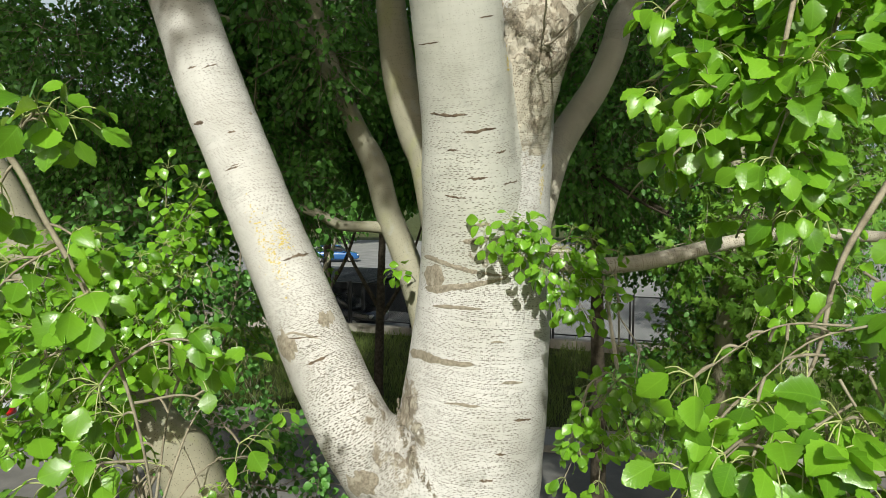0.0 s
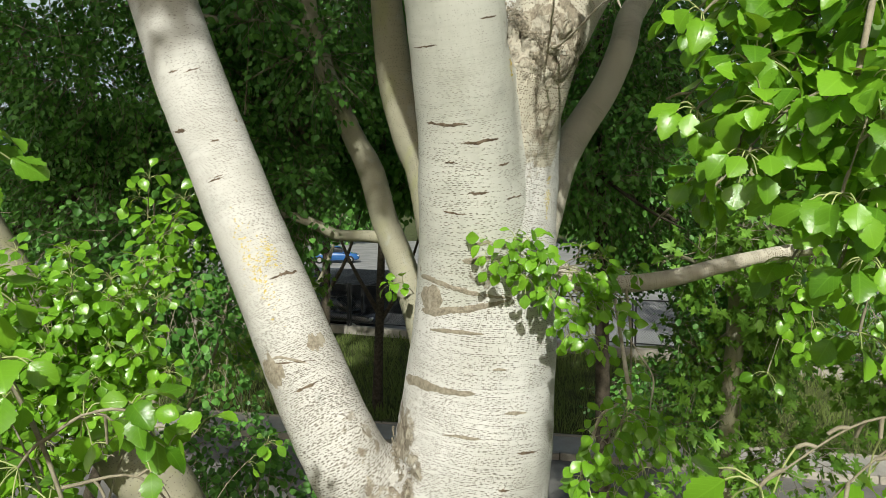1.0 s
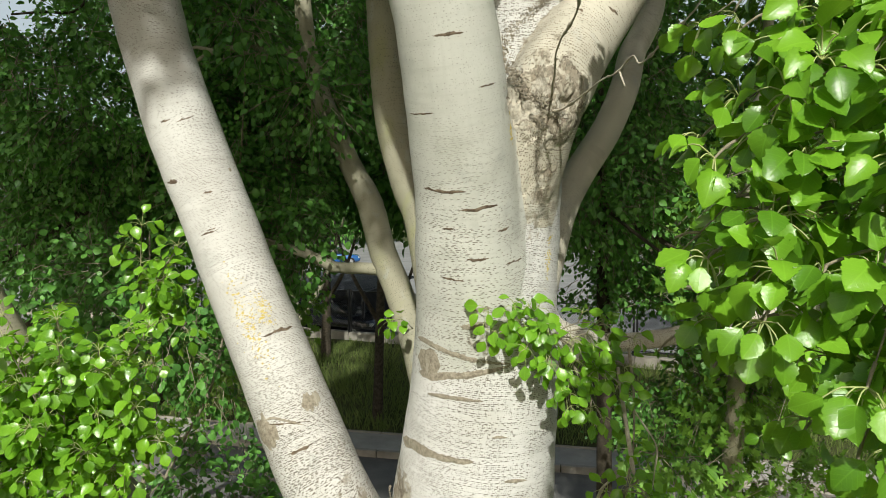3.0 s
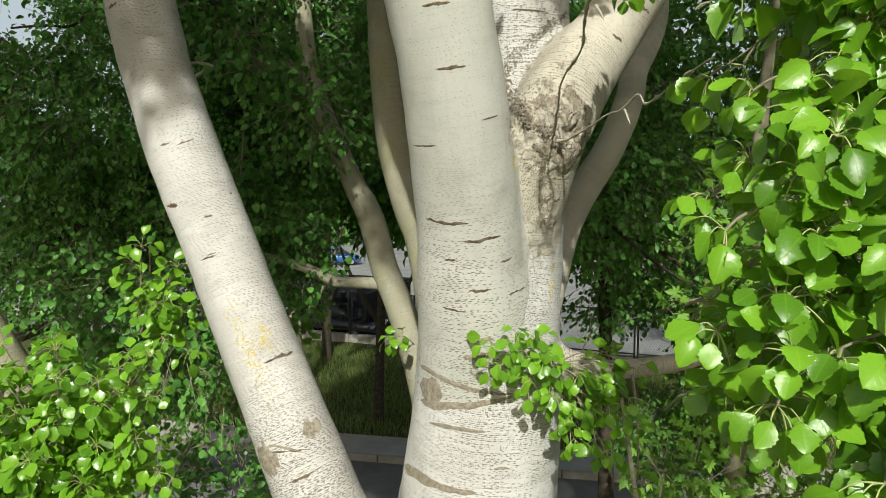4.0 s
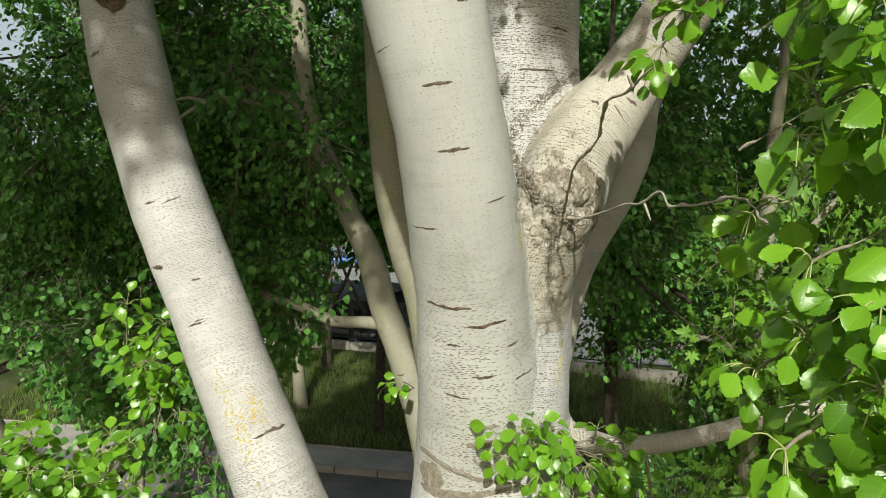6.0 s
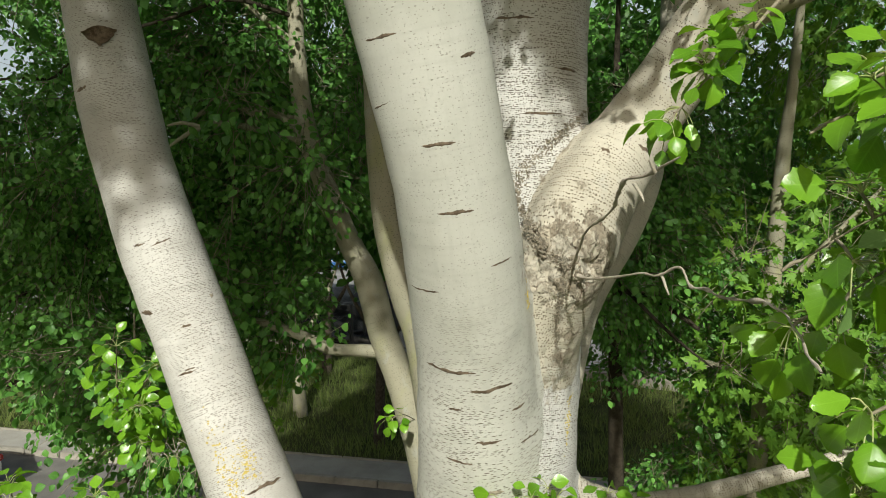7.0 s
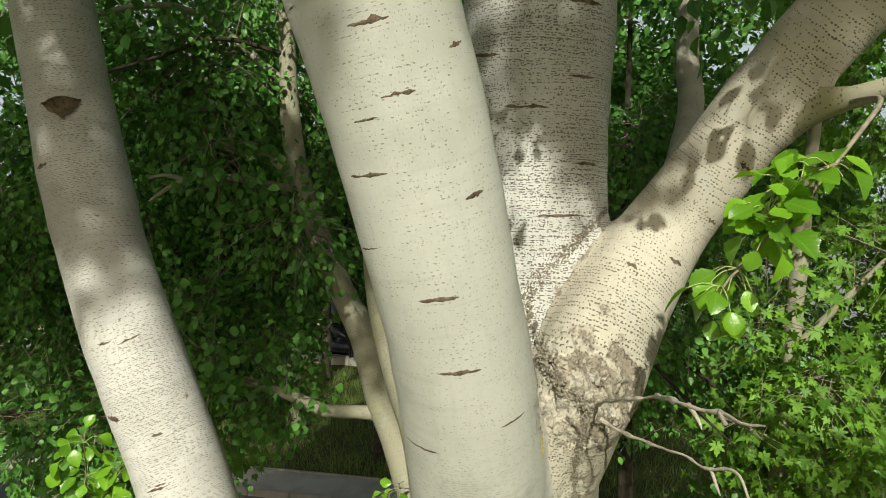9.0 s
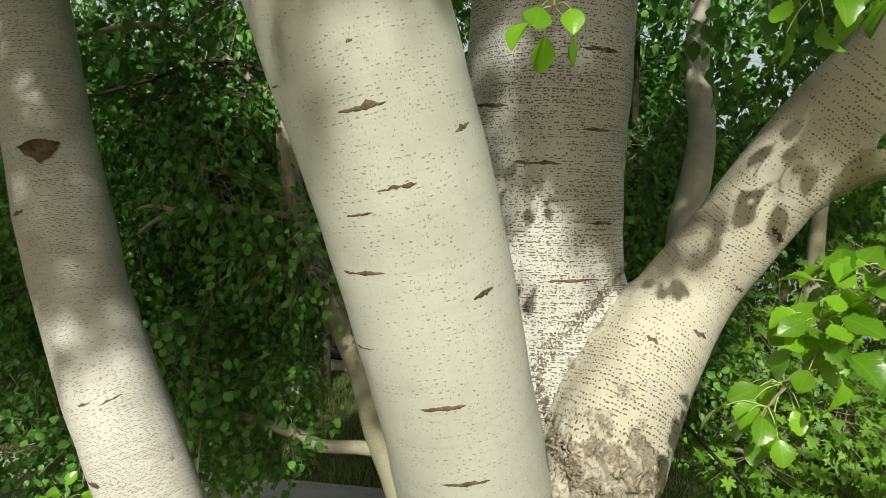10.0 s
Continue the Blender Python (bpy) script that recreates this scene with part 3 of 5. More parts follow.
def background_tree(name, label, base, trunk_nodes, mat, blobs, leaf_size, forms, leaf_mat, seed, branches=(), per=10, reach=0.3, clear=None, shell=0.4, group=""):
    rng = np.random.default_rng(seed)
    t = thing(name, base, label, "tree", group)
    wood("trunk", trunk_nodes, mat, t, 16, 0.12)
    for b in branches:
        wood("limb", b, mat, t, 9, 0.1)
    at, tip, nor, size, stalks = crown(rng, blobs, leaf_size, per, reach, shell, clear)
    c = part("crown", scatter("crown", at, tip, nor, size, forms, [leaf_mat]), t)
    c["kind"] = "stuff"
    w = part("brushwood", stalk_mesh("brushwood", stalks, reach, 0.004, TWIG), t)
    w["kind"] = "stuff"
    return t


def sight_gap(c):
    """Keeps the gaps between the crowns open: one towards the car park, one over the path under the boughs."""
    s = c[:, 1]
    x, z = c[:, 0] / s, (c[:, 2] - 5.75) / s
    sky = (x < -0.60) & (x > -0.80) & (z > 0.215) & (z < 0.315)
    street = (x > 0.20) & (x < 0.38) & (z < -0.215) & (z > -0.36)
    hole = sky | street | ((x > -0.195) & (x < -0.135) & (z < -0.02) & (z > -0.14))
    return ~hole


# ---- ground, road and car park ----
KERB = -0.186
def along(x, off):
    return 13.91 + off + KERB * x


def strip(name, x0, x1, rows, mat, label, category, cuts=40, rough=0.0, parent=None):
    """A sheet that follows the kerb line: rows of (offset, height)."""
    xs = np.linspace(x0, x1, cuts)
    v = [(x, along(x, o), z + (rough * noise.noise(Vector((x * 0.9, o * 0.9, 3))) if rough else 0)) for o, z in rows for x in xs]
    k = cuts
    f = [(i * k + j, i * k + j + 1, (i + 1) * k + j + 1, (i + 1) * k + j) for i in range(len(rows) - 1) for j in range(k - 1)]
    ob = new(name, mesh_of(name, v, f, [mat], smooth=rough > 0))
    return tagged(ob, label, category, kind="structure")


def bank(o):
    return 0.05 + 0.46 * min(1.0, max(0.0, o / 6.0)) ** 1.1


gx, gy = np.meshgrid(np.r_[-900, -200, -60, np.linspace(-30, 30, 50), 60, 200, 900], np.r_[-600, -100, -30, np.linspace(-12, 30, 40), 60, 150, 1200], indexing="ij")
gz = np.where(gy > 18, 0.30, -0.22) + 0.0 * gx
ni, nj = gx.shape
ii, jj = np.meshgrid(np.arange(ni - 1), np.arange(nj - 1), indexing="ij")
gq = np.stack([ii * nj + jj, (ii + 1) * nj + jj, (ii + 1) * nj + jj + 1, ii * nj + jj + 1], -1).reshape(-1, 4)
tagged(new("ground", mesh_of("ground", np.stack([gx, gy, gz], -1).reshape(-1, 3), gq, [SOIL])), "dark soil and rough grass under the trees", "ground", kind="structure")
strip("road", -40, 40, [(-5.0, -0.13), (-3, -0.10), (-1.02, -0.13)], ASPHALT, "worn grey asphalt street in dappled shade", "road")
strip("pavement", -40, 40, [(-0.92, 0.0), (-0.4, 0.005), (0.0, 0.01)], PAVING, "narrow grey asphalt pavement beside the grass", "pavement")
strip("verge", -40, 40, [(0.0, 0.03)] + [(o, bank(o)) for o in np.linspace(0.3, 6.0, 18)] + [(7.4, 0.52)], SOIL, "grassy bank rising to a low wall", "grass bank", 90, 0.05)
strip("near_verge", -40, 40, [(-16, -0.02), (-12, 0.0), (-8, 0.0), (-5.05, -0.02)], SOIL, "shaded rough grass around the tree", "grass", 60, 0.05)
strip("car_park", -60, 60, [(7.5, 0.36), (20, 0.36), (70, 0.36)], LOT, "pale sunlit asphalt car park beyond the fence", "car park")

kerbs = tagged(new("kerb"), "pale concrete kerb along the street", "kerb", kind="structure")


def box_bm(bm, x0, x1, y0, y1, z0, z1, m=None, bevel=0.0):
    r = bmesh.ops.create_cube(bm, size=1.0)
    for v in r["verts"]:
        v.co = Vector((x0 + (v.co.x + 0.5) * (x1 - x0), y0 + (v.co.y + 0.5) * (y1 - y0), z0 + (v.co.z + 0.5) * (z1 - z0)))
    if bevel:
        es = list({e for v in r["verts"] for e in v.link_edges})
        r = bmesh.ops.bevel(bm, geom=es, offset=bevel, segments=2, affect="EDGES")
    vs = r["verts"]
    if m is not None:
        bmesh.ops.transform(bm, matrix=m, verts=list({v for v in vs}))
    return vs


def finish(bm, name, mats, smooth=False):
    me = bpy.data.meshes.new(name)
    bm.to_mesh(me)
    bm.free()
    for m in mats:
        me.materials.append(m)
    me.polygons.foreach_set("use_smooth", np.full(len(me.polygons), smooth))
    return me


def piece(name, me, m, parent, label=""):
    ob = new(name, me)
    ob.parent = parent
    ob.matrix_basis = m
    return tagged(ob, label)


slope_turn = math.degrees(math.atan(KERB))
bm = bmesh.new()
box_bm(bm, -0.49, 0.49, -0.06, 0.06, -0.30, 0.02, bevel=0.015)
kerb_mesh = finish(bm, "kerb_stone", [CONCRETE])
for k in range(-24, 25):
    x = k * 1.0 * math.cos(radians(slope_turn))
    piece("kerb_stone", kerb_mesh, pose(x, along(x, -0.97), 0.0, random.uniform(-0.4, 0.4), 0, slope_turn), kerbs)
bm = bmesh.new()
box_bm(bm, -0.49, 0.49, -0.03, 0.03, -0.2, 0.045, bevel=0.01)
edge_mesh = finish(bm, "edging_stone", [CONCRETE])
edging = tagged(new("edging"), "thin concrete edging along the grass", "edging", kind="structure")
for k in range(-20, 21):
    x = k * 1.0 * math.cos(radians(slope_turn))
    piece("edging_stone", edge_mesh, pose(x, along(x, 0.02), 0.0, 0, 0, slope_turn), edging)

# the low wall with its fence, turned a little more than the kerb
WALL_TURN = math.degrees(math.atan(-0.375))
wall_at = Matrix.Translation((0, 20.6, 0)) @ pose(0, 0, 0, 0, 0, WALL_TURN)
wall = tagged(new("wall_low"), "low pale concrete wall under a chain-link fence", "low wall", kind="structure")
bm = bmesh.new()
box_bm(bm, -1.245, 1.245, 0, 0.30, 0.1, 0.80, bevel=0.02)
block = finish(bm, "wall_block", [CONCRETE])
for k in range(-9, 10):
    piece("wall_block", block, wall_at @ pose(k * 2.5, random.uniform(-0.01, 0.01), random.uniform(-0.012, 0.012)), wall)

bm = bmesh.new()
for x in (-1.2, 1.2):
    box_bm(bm, x - 0.03, x + 0.03, -0.03, 0.03, 0.75, 2.35, bevel=0.006)
for z in (0.92, 2.28):
    box_bm(bm, -1.2, 1.2, -0.02, 0.02, z - 0.02, z + 0.02)
frame_mesh = finish(bm, "fence_frame", [IRON])
bm = bmesh.new()
for k in range(-33, 16):
    a = k * 0.08
    for sg in (1, -1):
        x0, x1 = max(-1.17, a - 0.0), min(1.17, a + 1.32)
        if x1 <= x0:
            continue
        z0, z1 = 0.94 + (x0 - a), 0.94 + (x1 - a)
        p = [(sg * x0, 0, z0), (sg * x1, 0, z1)]
        w = 0.0035
        vs = [bm.verts.new((q[0], dy, q[2] + dz)) for q in p for dy, dz in ((0, w), (w, -w), (-w, -w))]
        for i in range(3):
            j = (i + 1) % 3
            bm.faces.new((vs[i], vs[j], vs[3 + j], vs[3 + i]))
wire_mesh = finish(bm, "wire_mesh", [IRON])
for k in range(-8, 9):
    f = thing("fence_panel", (0, 0, 0), "black iron chain-link fence panel on the low wall", "fence", "fence panels on the wall")
    f.matrix_world = wall_at @ pose(k * 2.5, 0.15, 0.03)
    for nm, me in (("fence_frame", frame_mesh), ("wire_mesh", wire_mesh)):
        ob = new(nm, me)
        ob.parent = f

# grass on the bank
rng = np.random.default_rng(5)
n = 30000
ox = rng.uniform(-13, 11, n)
oo = rng.uniform(0.05, 6.6, n)
tuft = np.array([noise.noise(Vector((a * 1.3, b * 1.3, 1))) for a, b in zip(ox, oo)])
at = np.stack([ox, 13.91 + oo + KERB * ox, np.array([bank(o) for o in oo]) - 0.02], 1)
at += rng.normal(size=at.shape) * np.array([0.02, 0.02, 0])
tipv = np.stack([rng.normal(size=n) * 0.35, rng.normal(size=n) * 0.35, np.ones(n)], 1)
norv = np.stack([rng.normal(size=n) * 0.5, -np.ones(n), rng.normal(size=n) * 0.3 + 0.3], 1)
blade = (np.array([(-0.03, 0, 0), (0.03, 0, 0), (-0.022, 0.55, 0.04), (0.022, 0.55, 0.04), (0, 1, 0.2)]), np.array([(0, 1, 3), (0, 3, 2), (2, 3, 4)]),
         np.array([(0.2, 0), (0.8, 0), (0.2, 0.5), (0.8, 0.5), (0.5, 1)]))
grass = new("grass", scatter("grass", at, tipv, norv, rng.uniform(0.16, 0.34, n) * (1 + 0.7 * tuft), [blade], [GRASS]))
tagged(grass, "long unmown grass with dry stalks on the bank", "grass", kind="stuff")

# ---- trees behind ----
slender = background_tree("poplar_tree", "slender grey-barked poplar behind the big one", (0.5, 4.4, 0),
                [(0.5, 4.4, -0.1, 0.2), (0.2, 4.5, 2.5, 0.15), (-0.12, 4.7, 4.1, 0.118), (-0.246, 4.807, 4.53, 0.112), (-0.349, 4.917, 4.8, 0.112), (-0.458, 4.964, 5.06, 0.107),
                 (-0.564, 5.015, 5.44, 0.105), (-0.74, 5.06, 5.79, 0.085), (-1.0, 5.2, 6.4, 0.078), (-1.12, 5.28, 6.95, 0.07), (-1.15, 5.3, 8.0, 0.05), (-1.2, 5.3, 9.5, 0.02)],
                BARK_GREY, [(-1.3, 5.6, 8.6, 1.6, 1.4, 1.3, 500), (-0.85, 5.9, 6.7, 0.8, 0.7, 0.8, 300), (-1.5, 5.7, 5.9, 0.5, 0.5, 0.6, 180), (-1.25, 5.2, 5.25, 0.35, 0.3, 0.35, 70),
                            (-1.7, 5.4, 7.2, 0.6, 0.5, 0.5, 160), (-0.95, 4.75, 6.2, 0.35, 0.25, 0.3, 40)], 0.06, FORMS_FAR, LEAF_FAR, 3, per=14,
                branches=[[(-0.40, 4.95, 4.92, 0.055), (-0.62, 4.95, 4.94, 0.046), (-0.85, 4.95, 4.95, 0.045), (-1.07, 4.94, 5.06, 0.04), (-1.6, 5.0, 5.2, 0.022)],
                 [(-1.05, 5.2, 6.5, 0.05), (-1.3, 5.4, 6.72, 0.045), (-1.55, 5.55, 6.75, 0.035), (-2.2, 5.8, 6.95, 0.02)],
                 [(-1.55, 5.55, 6.75, 0.03), (-1.75, 5.4, 6.8, 0.026), (-1.95, 5.3, 6.66, 0.016)], [(-1.12, 5.28, 7.2, 0.03), (-1.9, 5.3, 7.75, 0.024), (-2.8, 5.2, 7.6, 0.018)], [(-1.82, 4.60, 6.38, 0.008), (-1.72, 4.60, 6.45, 0.013), (-1.60, 4.60, 6.51, 0.019), (-1.49, 4.62, 6.54, 0.020), (-1.30, 4.80, 6.52, 0.022), (-1.05, 5.18, 6.46, 0.026)], [(-1.82, 4.60, 6.52, 0.007), (-1.72, 4.60, 6.54, 0.012), (-1.60, 4.60, 6.51, 0.016)]], clear=sight_gap)
wood("limb", [(-3.3, 5.0, 6.89, 0.008), (-3.06, 5.0, 6.91, 0.010), (-2.8, 5.0, 6.92, 0.010), (-2.58, 5.0, 7.16, 0.011), (-2.24, 5.0, 7.25, 0.012), (-1.88, 5.0, 7.35, 0.013), (-1.53, 5.05, 7.47, 0.015), (-1.14, 5.28, 7.42, 0.018)], DARKBARK, slender, 8, 0.05, "thin dark side branch")
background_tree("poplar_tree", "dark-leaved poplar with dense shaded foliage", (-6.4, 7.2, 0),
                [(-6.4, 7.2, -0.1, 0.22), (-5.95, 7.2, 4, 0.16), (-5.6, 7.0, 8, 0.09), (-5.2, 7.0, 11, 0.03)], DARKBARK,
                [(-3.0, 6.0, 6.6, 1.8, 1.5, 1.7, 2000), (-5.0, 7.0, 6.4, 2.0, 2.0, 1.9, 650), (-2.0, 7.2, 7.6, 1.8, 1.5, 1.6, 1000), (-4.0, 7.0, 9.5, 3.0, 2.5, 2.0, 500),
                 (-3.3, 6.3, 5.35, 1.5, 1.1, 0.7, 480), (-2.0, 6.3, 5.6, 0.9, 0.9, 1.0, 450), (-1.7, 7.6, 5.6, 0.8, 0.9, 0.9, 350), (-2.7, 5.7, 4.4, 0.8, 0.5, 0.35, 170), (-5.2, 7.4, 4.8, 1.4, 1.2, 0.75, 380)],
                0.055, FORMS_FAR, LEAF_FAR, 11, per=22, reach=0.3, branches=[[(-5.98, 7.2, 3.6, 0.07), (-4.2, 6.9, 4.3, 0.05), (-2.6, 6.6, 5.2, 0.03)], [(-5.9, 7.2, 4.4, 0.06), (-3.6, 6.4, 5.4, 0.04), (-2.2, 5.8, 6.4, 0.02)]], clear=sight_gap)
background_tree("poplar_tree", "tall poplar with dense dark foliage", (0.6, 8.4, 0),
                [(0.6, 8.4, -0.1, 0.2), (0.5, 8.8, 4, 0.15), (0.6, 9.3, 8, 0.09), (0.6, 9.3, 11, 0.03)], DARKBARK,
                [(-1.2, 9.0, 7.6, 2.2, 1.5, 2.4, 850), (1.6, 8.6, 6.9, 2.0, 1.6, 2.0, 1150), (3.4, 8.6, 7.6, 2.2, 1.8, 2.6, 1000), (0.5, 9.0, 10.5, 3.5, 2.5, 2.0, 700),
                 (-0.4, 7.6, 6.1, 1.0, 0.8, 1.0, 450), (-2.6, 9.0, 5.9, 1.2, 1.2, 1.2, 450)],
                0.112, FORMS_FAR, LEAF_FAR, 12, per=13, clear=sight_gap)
background_tree("poplar_tree", "young poplar with small shaded leaves", (1.7, 6.2, 0),
                [(1.7, 6.2, -0.1, 0.1), (1.6, 6.1, 3.5, 0.07), (1.5, 6.0, 6, 0.045), (1.5, 6.0, 8, 0.015)], DARKBARK,
                [(1.35, 5.5, 5.6, 0.75, 0.6, 0.65, 330), (1.7, 5.9, 6.6, 0.8, 0.7, 0.8, 320), (2.6, 7.4, 4.3, 1.2, 0.9, 1.2, 420), (4.4, 7.6, 5.0, 1.6, 1.2, 2.0, 850), (2.3, 6.6, 5.2, 0.9, 0.6, 0.9, 420), (3.4, 6.6, 4.4, 1.0, 0.6, 1.2, 400), (2.6, 6.4, 3.2, 0.9, 0.5, 0.5, 300), (1.9, 6.0, 4.2, 0.8, 0.6, 0.8, 280), (6.0, 8.2, 8.2, 1.8, 1.4, 2.4, 600)],
                0.06, FORMS_FAR, LEAF_FAR, 14, per=15, clear=sight_gap, branches=[[(1.55, 6.05, 5.2, 0.035), (1.7, 5.6, 5.25, 0.028), (1.95, 5.2, 5.05, 0.018)], [(1.3, 5.3, 5.45, 0.014), (1.5, 4.6, 5.15, 0.012), (1.62, 4.2, 5.02, 0.004)]])
background_tree("maple_tree", "young maple with lobed bright green leaves", (2.7, 5.7, 0),
                [(2.65, 5.75, -0.1, 0.13), (2.7, 5.7, 3.5, 0.085), (2.75, 5.66, 5.3, 0.065), (2.78, 5.67, 5.9, 0.068), (2.80, 5.66, 6.47, 0.055), (2.84, 5.63, 7.1, 0.04), (2.9, 5.6, 8.5, 0.015)],
                BARK_GREY, [(2.75, 5.3, 5.0, 0.3, 0.25, 0.22, 40), (3.3, 5.4, 4.75, 0.4, 0.3, 0.28, 60), (2.9, 5.3, 4.35, 0.4, 0.3, 0.25, 50), (3.7, 5.5, 5.4, 0.45, 0.4, 0.35, 70), (3.3, 5.5, 6.0, 0.4, 0.3, 0.3, 50), (4.1, 5.8, 6.1, 0.5, 0.4, 0.4, 70), (2.9, 5.9, 3.7, 0.6, 0.5, 0.35, 90), (2.2, 5.2, 4.7, 0.25, 0.2, 0.2, 20), (1.95, 5.2, 3.3, 0.4, 0.3, 0.25, 28), (3.1, 5.4, 2.9, 0.6, 0.4, 0.35, 50), (4.2, 5.6, 3.6, 0.5, 0.4, 0.45, 80), (3.9, 6.2, 7.6, 1.4, 1.2, 1.2, 260), (2.3, 5.2, 5.6, 0.35, 0.35, 0.35, 30)],
                0.11, FORMS_MAPLE, MAPLE, 13, [[(2.75, 5.66, 5.2, 0.035), (3.1, 5.5, 5.7, 0.025), (3.6, 5.4, 6.3, 0.012)], [(2.72, 5.7, 4.4, 0.03), (2.2, 5.5, 4.7, 0.02), (1.9, 5.3, 4.75, 0.01)]], per=8, reach=0.34, clear=sight_gap)
background_tree("maple_tree", "low maple boughs over the street", (-5.4, 8.6, 0),
                [(-5.4, 8.6, -0.1, 0.1), (-4.9, 8.7, 1.6, 0.08), (-3.6, 8.8, 3.1, 0.05), (-2.5, 8.8, 3.7, 0.02)], DARKBARK,
                [(-2.9, 8.3, 3.4, 0.7, 0.5, 0.4, 50), (-4.0, 8.6, 2.6, 0.7, 0.5, 0.4, 40), (-2.4, 8.8, 4.0, 0.6, 0.5, 0.4, 50), (-4.8, 9.0, 3.2, 0.8, 0.5, 0.5, 60)], 0.12, FORMS_MAPLE, MAPLE, 17, per=8, reach=0.34)
background_tree("poplar_sapling", "leafy young poplar shoots in half shade", (-2.9, 5.2, 0),
                [(-2.9, 5.2, -0.1, 0.045), (-2.8, 5.15, 1.5, 0.035), (-2.6, 5.1, 2.6, 0.028), (-2.35, 5.0, 3.6, 0.018), (-2.3, 5.0, 5.2, 0.006)], TWIG,
                [(-1.75, 4.9, 4.15, 0.28, 0.3, 0.5, 32), (-1.85, 5.0, 3.15, 0.6, 0.5, 0.4, 120), (-1.3, 4.5, 2.9, 0.45, 0.4, 0.35, 60), (-2.65, 5.0, 4.8, 0.6, 0.4, 0.45, 110), (-2.2, 4.9, 4.35, 0.6, 0.4, 0.4, 100), (-1.75, 5.0, 5.5, 0.45, 0.35, 0.5, 90), (-1.2, 5.1, 5.05, 0.4, 0.3, 0.35, 50), (-1.35, 4.6, 6.62, 0.22, 0.15, 0.26, 34)], 0.066, FORMS_MID, LEAF_FAR, 19,
                [[(-2.7, 5.1, 2.2, 0.02), (-2.0, 4.9, 2.8, 0.014), (-1.2, 4.5, 2.9, 0.006)], [(-2.6, 5.1, 2.6, 0.015), (-2.1, 5.0, 3.5, 0.013), (-1.75, 4.9, 4.2, 0.011), (-1.6, 5.0, 5.5, 0.007), (-1.38, 4.65, 6.6, 0.003)]], per=9, reach=0.26, clear=sight_gap)
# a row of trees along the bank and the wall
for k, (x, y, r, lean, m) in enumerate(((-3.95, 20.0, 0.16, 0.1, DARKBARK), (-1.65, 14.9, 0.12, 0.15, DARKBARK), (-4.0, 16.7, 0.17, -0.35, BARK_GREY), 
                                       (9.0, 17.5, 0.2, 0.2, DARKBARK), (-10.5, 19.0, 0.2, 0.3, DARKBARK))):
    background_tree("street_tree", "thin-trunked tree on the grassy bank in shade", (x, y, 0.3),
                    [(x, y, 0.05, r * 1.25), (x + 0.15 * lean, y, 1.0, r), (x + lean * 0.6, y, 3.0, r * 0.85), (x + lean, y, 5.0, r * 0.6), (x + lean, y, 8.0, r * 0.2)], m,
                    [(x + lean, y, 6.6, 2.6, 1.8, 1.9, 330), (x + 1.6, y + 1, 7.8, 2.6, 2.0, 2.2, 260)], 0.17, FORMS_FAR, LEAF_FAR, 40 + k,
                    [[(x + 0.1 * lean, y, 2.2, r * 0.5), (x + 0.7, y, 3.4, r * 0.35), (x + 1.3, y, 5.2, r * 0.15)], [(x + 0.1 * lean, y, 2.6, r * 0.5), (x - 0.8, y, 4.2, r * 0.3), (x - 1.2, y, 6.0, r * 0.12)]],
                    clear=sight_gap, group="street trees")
for k, (x, y, h) in enumerate(((-46, 74, 12), (-30, 82, 15), (-14, 78, 13), (3, 84, 15), (20, 76, 13), (38, 82, 14))):
    background_tree("far_tree", "distant dense green tree beyond the car park", (x, y, 0.3), [(x, y, 0.1, 0.4), (x, y, h * 0.4, 0.3), (x, y, h, 0.1)], DARKBARK,
                    [(x, y, h * 0.55, 8.0, 4.0, h * 0.5, 700)], 0.6, FORMS_FAR, LEAF_FAR, 60 + k, per=8, reach=1.2, group="distant trees")

# the poplar's own crown, arching over the stems and the street
def over_sun_line(c):
    """Keeps the crown where its shade falls above the sunlit part of the stems, with ragged gaps."""
    fall = -SUN_TO.z / SUN_TO.y
    xs = c[:, 0] + SUN_TO.x / SUN_TO.y * (3.0 - c[:, 1])
    high = c[:, 2] - (3.0 - c[:, 1]) * fall
    edge = np.interp(xs, [-3.4, -2.4, -1.6, -1.2, -0.95, -0.45, -0.3, 0.1, 0.2, 0.5, 0.75, 1.3, 1.6, 2.2, 4.0], [5.9, 6.3, 6.45, 6.45, 6.8, 6.8, 6.45, 6.4, 6.6, 6.65, 6.65, 6.65, 7.2, 8.2, 8.4])
    wave = np.array([noise.noise(Vector((q[0] * 1.4, q[1] * 1.4, 4.0))) for q in c])
    gap = np.array([noise.noise(Vector((a * 1.1, b * 1.2, 9.0))) for a, b in zip(xs, high)])
    return (high > edge + 0.16 * wave + 0.12) & (c[:, 2] > 7.4) & ((c[:, 1] < 0.6) | (high > edge + 0.8)) & ((high < 8.6) | (gap < np.where(xs < -0.8, -0.12, 0.1))) & sight_gap(c)


